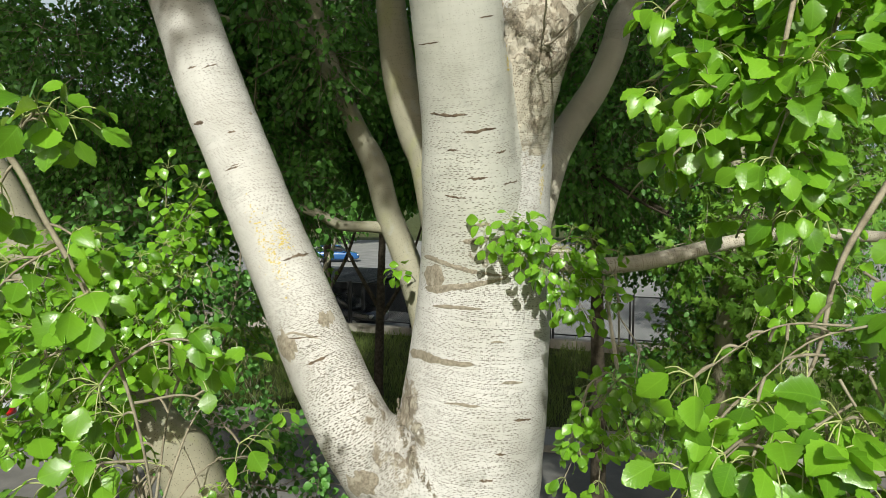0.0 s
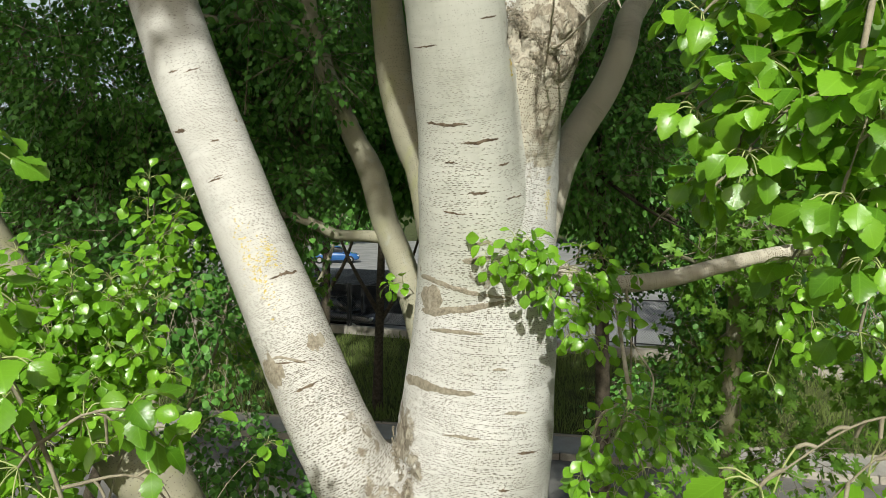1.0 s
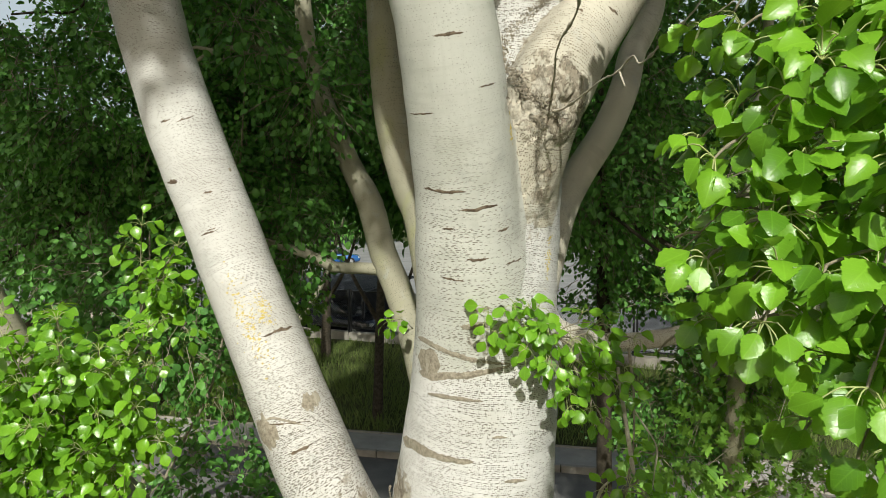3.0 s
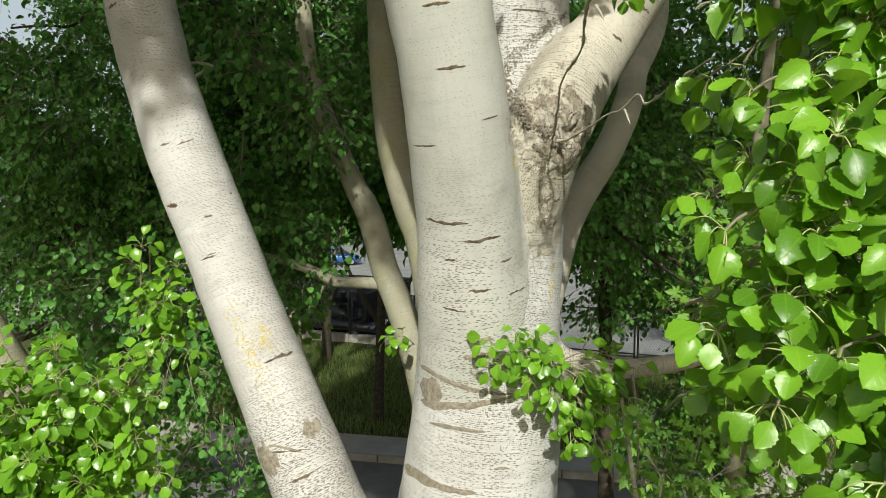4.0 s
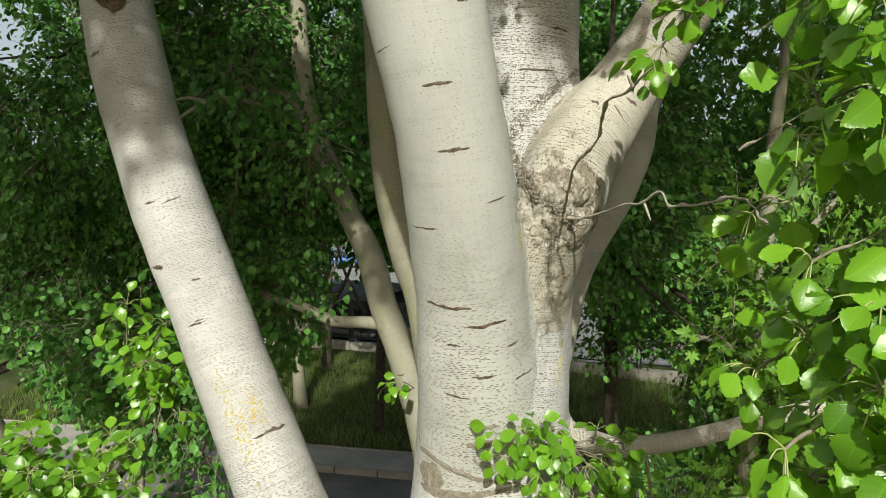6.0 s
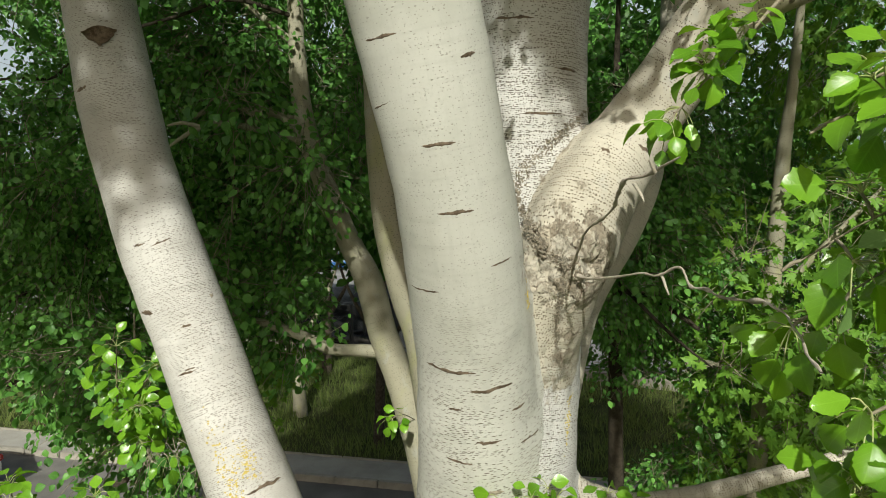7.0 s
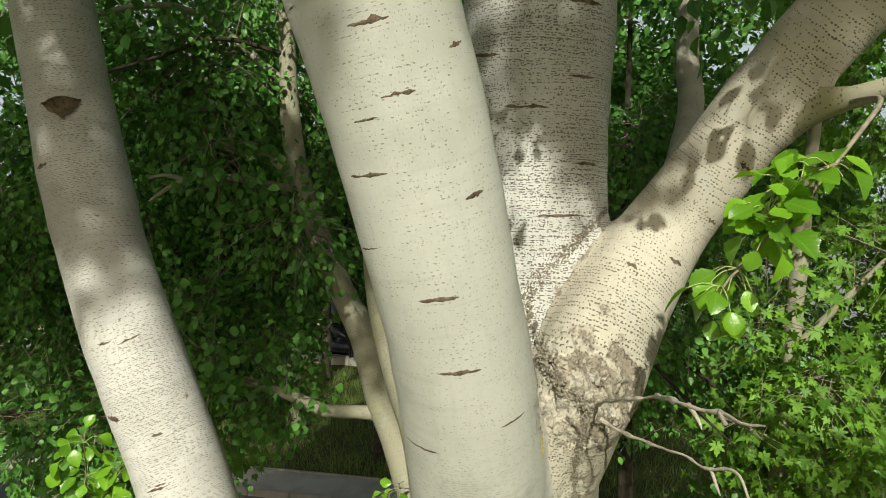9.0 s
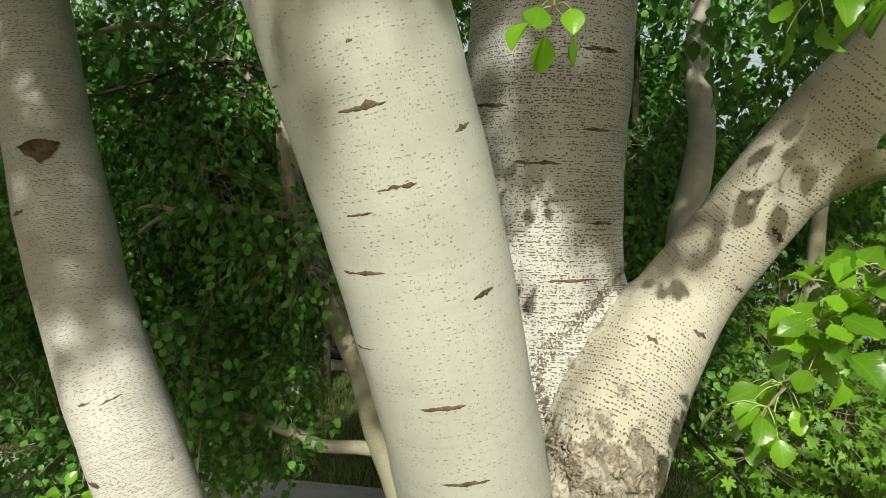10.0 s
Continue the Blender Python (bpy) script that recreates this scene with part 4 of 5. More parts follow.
rng = np.random.default_rng(24)
# the last, low blobs are out of view, added for the shade they cast
at, tip, nor, size, stalks = crown(rng, [(0.0, 1.0, 10.2, 5.5, 4.0, 2.6, 4300), (0.0, 5.0, 9.4, 6.0, 3.6, 2.4, 1300), (-3.6, 2.6, 9.4, 2.6, 2.6, 1.8, 350), (3.6, 2.6, 9.4, 2.6, 2.6, 1.8, 900), (-1.75, 0.4, 8.0, 0.6, 0.9, 0.65, 130), (0.6, 0.0, 7.9, 1.5, 1.0, 0.6, 300), (-3.7, -0.2, 7.75, 1.3, 1.0, 0.7, 480), (2.8, -0.2, 8.0, 1.6, 1.0, 0.7, 200)], 0.12, 10, 0.4, 0.0, over_sun_line)
c = part("crown", scatter("crown", at, tip, nor, size, FORMS_FAR, [LEAF_FAR]), poplar)
c["kind"] = "stuff"
# an unseen bough beside the camera's line, added over the street to shade the lower right trees
at, tip, nor, size, stalks = crown(rng, [(3.0, -0.9, 8.35, 1.7, 0.8, 0.6, 260)], 0.1, 10, 0.35, 0.0)
c = part("crown", scatter("crown", at, tip, nor, size, FORMS_FAR, [LEAF_FAR]), poplar)
c["kind"] = "stuff"
part("limb", mesh_of("limb", *tube([(1.3, 2.5, 7.2, 0.06), (2.2, 1.6, 7.4, 0.05), (2.9, 0.4, 7.9, 0.035), (3.4, -0.9, 8.3, 0.015)], 0.06, 10)[:2], [TWIG]), poplar)

# ---- vehicles and small things beyond the fence ----
GLASS = plain_material("dark_car_glass", (0.012, 0.015, 0.018), (0.03, 0.035, 0.04), 3, 0.06, 0.0, 0.001, 0.6)
TYRE = plain_material("tyre_rubber", (0.012, 0.012, 0.012), (0.03, 0.03, 0.03), 20, 0.85, 0.3, 0.002)
RIM = plain_material("wheel_alloy", (0.35, 0.35, 0.36), (0.55, 0.55, 0.56), 10, 0.35, 0.1, 0.001, 0.5, 0.8)
LAMP_RED = plain_material("red_lamp", (0.35, 0.01, 0.012), (0.55, 0.02, 0.02), 10, 0.15, 0.0, 0.001, 0.6)
LAMP_CLEAR = plain_material("clear_lamp", (0.5, 0.5, 0.5), (0.7, 0.7, 0.7), 10, 0.12, 0.0, 0.001, 0.6)


def paint(name, a):
    m = plain_material(name, tuple(0.9 * v for v in a), a, 1.0, 0.25, 0.02, 0.001, 0.6)
    m.node_tree.nodes["Principled BSDF"].inputs["Coat Weight"].default_value = 0.6
    return m


def loft(sections, mat, n=20):
    """A closed hull from cross-sections (x, half width, z low, z high, roundness)."""
    v, q = [], []
    for x, w, z0, z1, e in sections:
        for k in range(n):
            a = 2 * math.pi * k / n
            c, s = math.cos(a), math.sin(a)
            v.append((x, w * math.copysign(abs(c) ** e, c), (z0 + z1) / 2 + (z1 - z0) / 2 * math.copysign(abs(s) ** e, s)))
    for i in range(len(sections) - 1):
        for k in range(n):
            q.append((i * n + k, i * n + (k + 1) % n, (i + 1) * n + (k + 1) % n, (i + 1) * n + k))
    return mesh_of("hull", v, q, [mat])


def car(at, turn, body_mat, label):
    root = thing("car", (0, 0, 0), label, "car")
    root.matrix_world = Matrix.Translation(at) @ pose(0, 0, 0, 0, 0, turn)

    def fit_on(name, me, m=Matrix()):
        ob = new(name, me)
        ob.parent, ob.matrix_basis = root, m
        return ob

    fit_on("body", loft([(-2.1, 0.02, 0.45, 0.6, 0.5), (-2.08, 0.70, 0.30, 0.86, 0.45), (-1.9, 0.84, 0.22, 0.95, 0.4), (-1.0, 0.88, 0.20, 0.96, 0.35), (0.2, 0.88, 0.20, 0.94, 0.35),
                         (1.1, 0.87, 0.20, 0.90, 0.38), (1.8, 0.82, 0.22, 0.80, 0.42), (2.05, 0.66, 0.30, 0.66, 0.5), (2.1, 0.02, 0.42, 0.52, 0.5)], body_mat))
    fit_on("cabin", loft([(-1.95, 0.02, 0.9, 0.95, 0.5), (-1.85, 0.72, 0.80, 1.02, 0.5), (-1.45, 0.70, 0.80, 1.36, 0.5), (-0.9, 0.68, 0.80, 1.43, 0.48), (0.0, 0.68, 0.80, 1.44, 0.48),
                          (0.5, 0.69, 0.80, 1.36, 0.5), (1.15, 0.72, 0.80, 0.95, 0.5), (1.25, 0.02, 0.84, 0.9, 0.5)], GLASS))
    fit_on("roof", loft([(-1.5, 0.02, 1.36, 1.38, 0.5), (-1.4, 0.60, 1.35, 1.44, 0.5), (-0.8, 0.62, 1.38, 1.475, 0.5), (0.0, 0.62, 1.38, 1.48, 0.5), (0.45, 0.60, 1.34, 1.42, 0.5), (0.55, 0.02, 1.36, 1.38, 0.5)], body_mat))
    for sx in (-1.30, 1.30):
        for sy in (-1, 1):
            bm = bmesh.new()
            r = bmesh.ops.create_cone(bm, cap_ends=True, segments=24, radius1=0.31, radius2=0.31, depth=0.2)
            bmesh.ops.bevel(bm, geom=[e for e in bm.edges if len(e.link_faces) == 2 and any(len(f.verts) > 4 for f in e.link_faces)], offset=0.03, segments=2, affect="EDGES")
            tyre = fit_on("wheel", finish(bm, "wheel", [TYRE], True), pose(sx, sy * 0.80, 0.31, 90, 0, 0))
            bm = bmesh.new()
            bmesh.ops.create_cone(bm, cap_ends=True, segments=20, radius1=0.20, radius2=0.17, depth=0.03)
            ob = new("rim", finish(bm, "rim", [RIM]))
            ob.parent, ob.matrix_basis = tyre, pose(0, 0, -sy * 0.105)
    for sy in (-1, 1):
        for nm, x, z, m in (("tail_lamp", -2.02, 0.76, LAMP_RED), ("headlamp", 1.92, 0.62, LAMP_CLEAR)):
            bm = bmesh.new()
            box_bm(bm, -0.10, 0.10, -0.14, 0.14, -0.07, 0.07, bevel=0.03)
            fit_on(nm, finish(bm, nm, [m], True), pose(x, sy * 0.60, z, 0, 0, 0))
    for sy in (-1, 1):
        bm = bmesh.new()
        box_bm(bm, -0.10, 0.10, -0.08, 0.08, -0.05, 0.05, bevel=0.03)
        fit_on("wing_mirror", finish(bm, "wing_mirror", [body_mat], True), pose(0.75, sy * 0.93, 0.95))
    return root


car((-11.6, 12.5, -0.12), 180 + slope_turn + 3, paint("white_car_paint", (0.75, 0.75, 0.74)), "white car with red tail lamps parked by the kerb")
car((-9.4, 52.0, 0.36), 8, paint("blue_car_paint", (0.02, 0.10, 0.30)), "blue hatchback parked in the sunlit car park")
car((-4.3, 23.6, 0.36), WALL_TURN, paint("navy_car_paint", (0.005, 0.006, 0.010)), "dark navy car parked behind the low wall")

SHEET = plain_material("dark_roof_sheet", (0.035, 0.04, 0.05), (0.075, 0.085, 0.10), 1.5, 0.5, 0.2, 0.003, 0.4, fine=40)
carport = thing("carport", (0, 0, 0), "dark carport with a ribbed sheet roof", "carport")
carport.matrix_world = pose(-4.6, 25.4, 0.36, 0, 0, WALL_TURN)
bm = bmesh.new()
box_bm(bm, -4.0, 2.6, -2.2, 2.4, 1.86, 1.90)
ob = new("roof", finish(bm, "roof", [SHEET]))
ob.parent = carport
bm = bmesh.new()
box_bm(bm, -4.0, 2.6, -0.03, 0.03, 1.90, 1.96, bevel=0.012)
rib_mesh = finish(bm, "roof_rib", [SHEET])
for k in range(19):
    ob = new("roof_rib", rib_mesh)
    ob.parent, ob.matrix_basis = carport, pose(0, -2.1 + 0.245 * k, 0)
bm = bmesh.new()
box_bm(bm, -0.05, 0.05, -0.05, 0.05, 0.0, 1.86, bevel=0.01)
post_mesh = finish(bm, "post", [IRON])
# dark sheet added to stand in for the deep shade under the roof
bm = bmesh.new()
box_bm(bm, -3.8, 2.4, 2.26, 2.30, 0.02, 1.86)
ob = new("back_panel", finish(bm, "back_panel", [SHEET]))
ob.parent = carport
for x in (-3.8, -0.7, 2.4):
    for y in (-2.0, 2.2):
        ob = new("post", post_mesh)
        ob.parent, ob.matrix_basis = carport, pose(x, y, 0)


# ---- leafy twigs of the poplar ----
LEAF_MESHES = []
for k in range(6):
    lv, lt, lu = poplar_leaf(17, teeth=(5.4, 6.1, 6.7)[k % 3], cup=0.04 + 0.07 * (k % 4), curl=(0.10, 0.34, 0.18, 0.45, -0.08, 0.26)[k], seed=k)
    LEAF_MESHES.append(mesh_of("leaf", lv, lt, [LEAF], uv=lu, uv_name="leaf"))
for k in (1, 3):
    lv, lt, lu = poplar_leaf(17, teeth=5, cup=0.1, curl=0.1 * k, seed=k)
    LEAF_MESHES.append(mesh_of("leaf", lv, lt, [LEAF_PALE], uv=lu, uv_name="leaf"))


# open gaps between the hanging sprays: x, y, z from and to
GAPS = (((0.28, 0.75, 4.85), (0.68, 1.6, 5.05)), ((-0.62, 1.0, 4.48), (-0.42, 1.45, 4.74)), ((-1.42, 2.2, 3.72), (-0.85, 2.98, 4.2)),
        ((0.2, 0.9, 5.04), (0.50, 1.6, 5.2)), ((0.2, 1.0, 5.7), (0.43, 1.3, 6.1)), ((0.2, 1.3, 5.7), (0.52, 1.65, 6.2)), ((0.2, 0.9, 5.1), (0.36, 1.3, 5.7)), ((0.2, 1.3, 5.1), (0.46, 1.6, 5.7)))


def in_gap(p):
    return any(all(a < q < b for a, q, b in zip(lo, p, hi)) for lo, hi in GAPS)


def leafy_twig(owner, nodes, shoots, per, size, seed, spread=1.0, start=0.25, thick=0.0029, label="", up=0.0):
    """A thin twig with short spurs; each spur carries a rosette of stalked leaves that hang outwards. The leaves are pieces of their own."""
    rnd = np.random.default_rng(seed)
    n = len(nodes)
    path = [(*p, max(0.0011, thick * (1.25 - i / (n - 1)))) for i, p in enumerate(nodes)]
    c = spline(path, 0.02)
    vs, qs, ms, base = [], [], [], 0

    def add(pts, step, sides, m):
        nonlocal base
        v, q, _, _ = tube(pts, step, sides)
        vs.append(v), qs.append(q + base), ms.append(np.full(len(q), m))
        base += len(v)

    add(path, 0.02, 6, 0)
    leaves = []
    tan, _, _ = frames_of(c)
    for k in range(shoots):
        f = start + (1 - start) * (k + 0.5 * rnd.random()) / max(1, shoots - 0.5)
        i = min(len(c) - 1, int(f * (len(c) - 1)))
        p = c[i, :3]
        out = unit(rnd.normal(size=3) * 0.8 + tan[i] * 0.7 + np.array([0, -0.25, 0.05]))
        if k == shoots - 1:
            out = tan[i]
        spur = p + out * rnd.uniform(0.02, 0.06) * spread
        add([(*p, 0.0028), (*((p + spur) / 2 + np.array([0, 0, 0.004])), 0.0026), (*spur, 0.0024)], 0.02, 5, 0)
        for j in range(per):
            az = 2 * math.pi * (j + rnd.random() * 0.6) / per
            a1 = unit(np.cross(out, np.array([0.2, 0.3, 1.0])))
            a2 = np.cross(out, a1)
            d = unit(out * rnd.uniform(0.2, 0.9) + (a1 * math.cos(az) + a2 * math.sin(az)) * rnd.uniform(0.6, 1.0) + np.array([-0.1, -0.15, 0.08 + up]))
            lp = rnd.uniform(0.04, 0.075) * (0.7 + 0.3 * spread) * size / 0.065
            mid = spur + d * lp * 0.55 + np.array([0, 0, 0.004])
            end = spur + d * lp * 0.95 + np.array([0, 0, -0.14 * lp])
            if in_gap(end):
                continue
            add([(*spur, 0.0015), (*mid, 0.0013), (*end, 0.0012)], 0.014, 4, 1)
            tip = unit(unit(end - mid) * 0.95 + np.array([0, 0, -0.26]) + rnd.normal(size=3) * 0.2)
            nor = SUN_V * 0.62 + np.array([0, 0.0, 0.5]) + d * 0.2 + rnd.normal(size=3) * 0.5
            leaves.append((end, tip, nor, size * rnd.uniform(0.72, 1.15) * (0.8 if rnd.random() < 0.12 else 1)))
    me = mesh_of("twig", np.vstack(vs), np.vstack(qs), [TWIG, STALK], np.concatenate(ms))
    tw = part("twig", me, owner, label)
    for e, tip, nor, s in leaves:
        rot = axes_of(tip[None], nor[None])[0]
        m = Matrix.Translation(e) @ Matrix(rot.tolist()).to_4x4() @ Matrix.Diagonal((s * rnd.uniform(0.9, 1.1), s, s, 1))
        ob = new("leaf", LEAF_MESHES[6 + int(rnd.integers(0, 2)) if rnd.random() < 0.006 else int(rnd.integers(0, 6))])
        ob.parent, ob.matrix_basis = tw, m
    return tw


def cluster(owner, root, ends, shoots, per, size, seed, sag=0.06, **kw):
    for k, e in enumerate(ends):
        a, b = np.array(root), np.array(e)
        m = (a + b) / 2 + np.array([0, 0, sag])
        leafy_twig(owner, [tuple(a), tuple(m), tuple(b)], shoots, per, size, seed + k, **kw)


# hanging in the foreground, from a bough that reaches out over the street
bough = part("limb", mesh_of("limb", *tube([(1.3, 2.5, 7.2, 0.05), (1.35, 1.9, 7.0, 0.04), (1.2, 1.4, 6.5, 0.03), (1.05, 1.2, 6.1, 0.018), (0.8, 1.15, 5.85, 0.009), (0.66, 1.1, 5.6, 0.006), (0.58, 1.05, 5.35, 0.004)], 0.04, 10)[:2], [TWIG]), poplar, "thin hanging bough with bright leaves")
for k, nodes in enumerate(([(0.66, 1.1, 5.62), (0.5, 1.12, 5.64), (0.35, 1.15, 5.52)], [(0.62, 1.08, 5.5), (0.46, 1.1, 5.47), (0.33, 1.16, 5.34)], [(0.58, 1.05, 5.38), (0.44, 1.05, 5.33), (0.33, 1.08, 5.2)],
                           [(0.74, 1.14, 5.76), (0.58, 1.2, 5.82), (0.45, 1.25, 5.76)], [(0.6, 1.06, 5.45), (0.52, 0.98, 5.34), (0.46, 0.95, 5.2)], [(0.7, 1.1, 5.65), (0.6, 1.0, 5.6), (0.52, 0.98, 5.5)],
                           [(0.8, 1.15, 5.85), (0.72, 1.05, 5.75), (0.66, 1.0, 5.6)], [(0.58, 1.05, 5.35), (0.55, 1.0, 5.22), (0.52, 0.98, 5.1)], [(0.7, 1.1, 5.6), (0.72, 1.0, 5.45), (0.70, 0.95, 5.3)],
                           [(0.62, 1.08, 5.5), (0.5, 1.2, 5.45), (0.42, 1.3, 5.35)], [(0.74, 1.14, 5.76), (0.62, 1.3, 5.72), (0.52, 1.36, 5.6)], [(0.9, 1.2, 5.95), (0.78, 1.25, 5.98), (0.64, 1.28, 5.92)])):
    leafy_twig(poplar, [(x + 0.13, y + 0.13, z) for x, y, z in nodes], 6, 8, 0.054, 100 + k, start=0.3)
    leafy_twig(poplar, [(x + 0.19 + 0.04 * (j + 1) * ((k * 7) % 3 - 1), y + 0.16 + 0.03 * j, z - 0.08 * j + 0.04 * ((k * 5) % 3 - 1)) for j, (x, y, z) in enumerate(nodes)], 6, 8, 0.052, 400 + k, start=0.3)
for k, nodes in enumerate(([(1.1, 1.4, 6.25), (0.82, 1.45, 6.22), (0.64, 1.5, 6.12)], [(0.95, 1.35, 6.1), (0.74, 1.5, 6.02), (0.6, 1.5, 5.92)], [(0.98, 1.35, 6.12), (0.82, 1.55, 5.96), (0.68, 1.6, 5.82)],
                           [(1.05, 1.4, 6.2), (0.9, 1.5, 6.22), (0.74, 1.55, 6.2)], [(1.0, 1.35, 6.15), (0.86, 1.42, 6.05), (0.74, 1.42, 5.95)])):
    leafy_twig(poplar, [(x - 0.05 * j, y, z) for j, (x, y, z) in enumerate(nodes)], 6, 6, 0.058, 460 + k, start=0.35)
# sprays out of view, added to shade the upper right leaves
cluster(poplar, (1.35, 0.9, 7.0), ((0.72, 0.42, 6.3), (0.85, 0.38, 6.35), (1.0, 0.42, 6.3), (0.8, 0.5, 6.5), (0.95, 0.35, 6.5), (1.1, 0.45, 6.4), (0.9, 0.45, 6.2)), 6, 6, 0.056, 480, start=0.4)
leafy_twig(poplar, [(0.95, 1.05, 5.42), (0.72, 0.98, 5.13), (0.63, 0.95, 5.0), (0.58, 0.92, 4.86), (0.5, 0.9, 4.74)], 5, 5, 0.058, 130, start=0.3, thick=0.006, label="grey twig with bright green leaves")
for k, nodes in enumerate(([(0.6, 0.93, 4.92), (0.48, 0.92, 4.92), (0.37, 0.92, 4.85)], [(0.55, 0.91, 4.8), (0.44, 0.9, 4.76), (0.36, 0.9, 4.68)], [(0.58, 0.92, 4.84), (0.62, 0.86, 4.72), (0.62, 0.84, 4.6)],
                           [(0.5, 0.9, 4.74), (0.44, 0.88, 4.66), (0.42, 0.88, 4.58)], [(0.63, 0.95, 5.0), (0.7, 0.92, 4.94), (0.76, 0.9, 4.85)], [(0.55, 0.9, 4.78), (0.52, 0.84, 4.68), (0.52, 0.82, 4.58)])):
    leafy_twig(poplar, [(x + 0.02, y - 0.03, z) for x, y, z in nodes], 6, 7, 0.056, 140 + k, thick=0.002)
    leafy_twig(poplar, [(x + 0.08, y - 0.01, z - 0.03 * j) for j, (x, y, z) in enumerate(nodes)], 6, 6, 0.056, 440 + k, thick=0.002)
leafy_twig(poplar, [(-1.0, 1.02, 5.42), (-0.80, 1.08, 5.22), (-0.72, 1.09, 5.07), (-0.66, 1.1, 4.94), (-0.61, 1.13, 4.76), (-0.58, 1.15, 4.55), (-0.57, 1.15, 4.3)], 12, 6, 0.057, 160, start=0.1, thick=0.006, label="slender twig with serrated bright leaves")
for k, nodes in enumerate(([(-0.78, 1.08, 5.2), (-0.71, 1.05, 5.26), (-0.66, 1.03, 5.25)], [(-0.7, 1.1, 5.03), (-0.78, 1.08, 4.98), (-0.86, 1.06, 4.88)], [(-0.63, 1.12, 4.85), (-0.74, 1.1, 4.82), (-0.84, 1.08, 4.72)],
                           [(-0.6, 1.14, 4.72), (-0.5, 1.18, 4.72), (-0.43, 1.2, 4.63)], [(-0.59, 1.15, 4.6), (-0.68, 1.12, 4.6), (-0.78, 1.08, 4.52)], [(-0.62, 1.12, 4.8), (-0.55, 1.15, 4.84), (-0.5, 1.18, 4.78)])):
    leafy_twig(poplar, nodes, 4, 6, 0.057, 170 + k)
cluster(poplar, (-0.58, 1.15, 4.45), ((-0.5, 1.35, 4.7), (-0.62, 1.4, 4.72), (-0.78, 1.35, 4.66), (-0.9, 1.4, 4.8), (-0.45, 1.4, 4.5), (-0.7, 1.3, 4.5)), 3, 5, 0.055, 180)

cluster(poplar, (0.95, 1.35, 6.1), ((0.60, 1.32, 6.12), (0.61, 1.3, 5.98), (0.66, 1.3, 5.8), (0.68, 1.3, 6.0)), 5, 6, 0.058, 600, start=0.4)
cluster(poplar, (0.98, 1.34, 5.9), ((0.62, 1.25, 5.55), (0.6, 1.3, 5.7), (0.7, 1.34, 5.9), (0.74, 1.36, 6.1), (0.66, 1.28, 5.4), (0.72, 1.2, 5.6), (0.8, 1.35, 5.75), (0.78, 1.3, 6.0), (0.68, 1.42, 6.2), (0.84, 1.4, 6.25), (0.76, 1.3, 5.45)), 5, 7, 0.055, 640, start=0.35)

# the sunny bush of shoots beside the leaning stem
cluster(poplar, (-1.62, 2.95, 4.25), ((-1.3, 2.78, 4.92), (-1.5, 2.62, 4.98), (-1.75, 2.7, 4.95), (-2.0, 2.8, 4.85), (-1.35, 2.6, 4.6), (-1.8, 2.5, 4.6), (-1.55, 2.5, 4.42), (-1.25, 2.85, 4.45), (-2.1, 2.7, 4.5), (-1.62, 2.55, 4.75),
        (-1.95, 2.6, 4.7), (-1.42, 2.68, 4.78), (-1.7, 2.45, 4.3), (-1.4, 2.5, 4.35), (-1.9, 2.45, 4.35), (-2.2, 2.75, 4.75), (-1.6, 2.75, 5.0), (-1.85, 2.65, 4.85), (-1.15, 2.65, 4.95), (-1.12, 2.62, 4.8), (-1.17, 2.55, 4.65), (-1.12, 2.6, 4.5), (-1.27, 2.5, 4.88), (-1.2, 2.5, 4.4), (-2.3, 2.6, 4.85), (-2.25, 2.5, 4.65)), 9, 7, 0.054, 200, start=0.35, thick=0.005, up=0.1)
cluster(poplar, (-1.75, 2.85, 3.95), ((-1.35, 2.6, 4.15), (-1.55, 2.5, 4.25), (-1.8, 2.45, 4.2), (-2.05, 2.55, 4.3), (-2.3, 2.65, 4.5), (-1.3, 2.7, 4.3), (-1.95, 2.5, 4.0), (-1.5, 2.5, 3.95), (-2.2, 2.6, 4.15), (-1.7, 2.4, 4.5)), 9, 7, 0.054, 500, thick=0.005, up=0.1)
cluster(poplar, (-1.6, 2.8, 4.2), ((-1.28, 2.62, 4.78), (-1.42, 2.5, 4.88), (-1.62, 2.5, 4.92), (-1.82, 2.58, 4.9), (-2.05, 2.65, 4.75), (-1.32, 2.48, 4.5), (-1.48, 2.42, 4.62), (-1.68, 2.4, 4.62), (-1.88, 2.42, 4.52), (-2.08, 2.5, 4.58), (-1.22, 2.58, 4.58)), 9, 7, 0.054, 540, start=0.45, thick=0.005, up=0.1)
cluster(poplar, (-1.75, 3.75, 4.8), ((-1.3, 3.5, 5.3), (-1.45, 3.42, 5.05), (-1.6, 3.5, 5.3), (-1.25, 3.6, 5.0), (-1.4, 3.55, 4.75)), 5, 6, 0.074, 230, thick=0.005)
cluster(poplar, (-1.2, 2.95, 3.55), ((-0.85, 2.7, 3.9), (-1.2, 2.6, 4.1), (-0.75, 2.75, 4.15)), 4, 6, 0.054, 240)
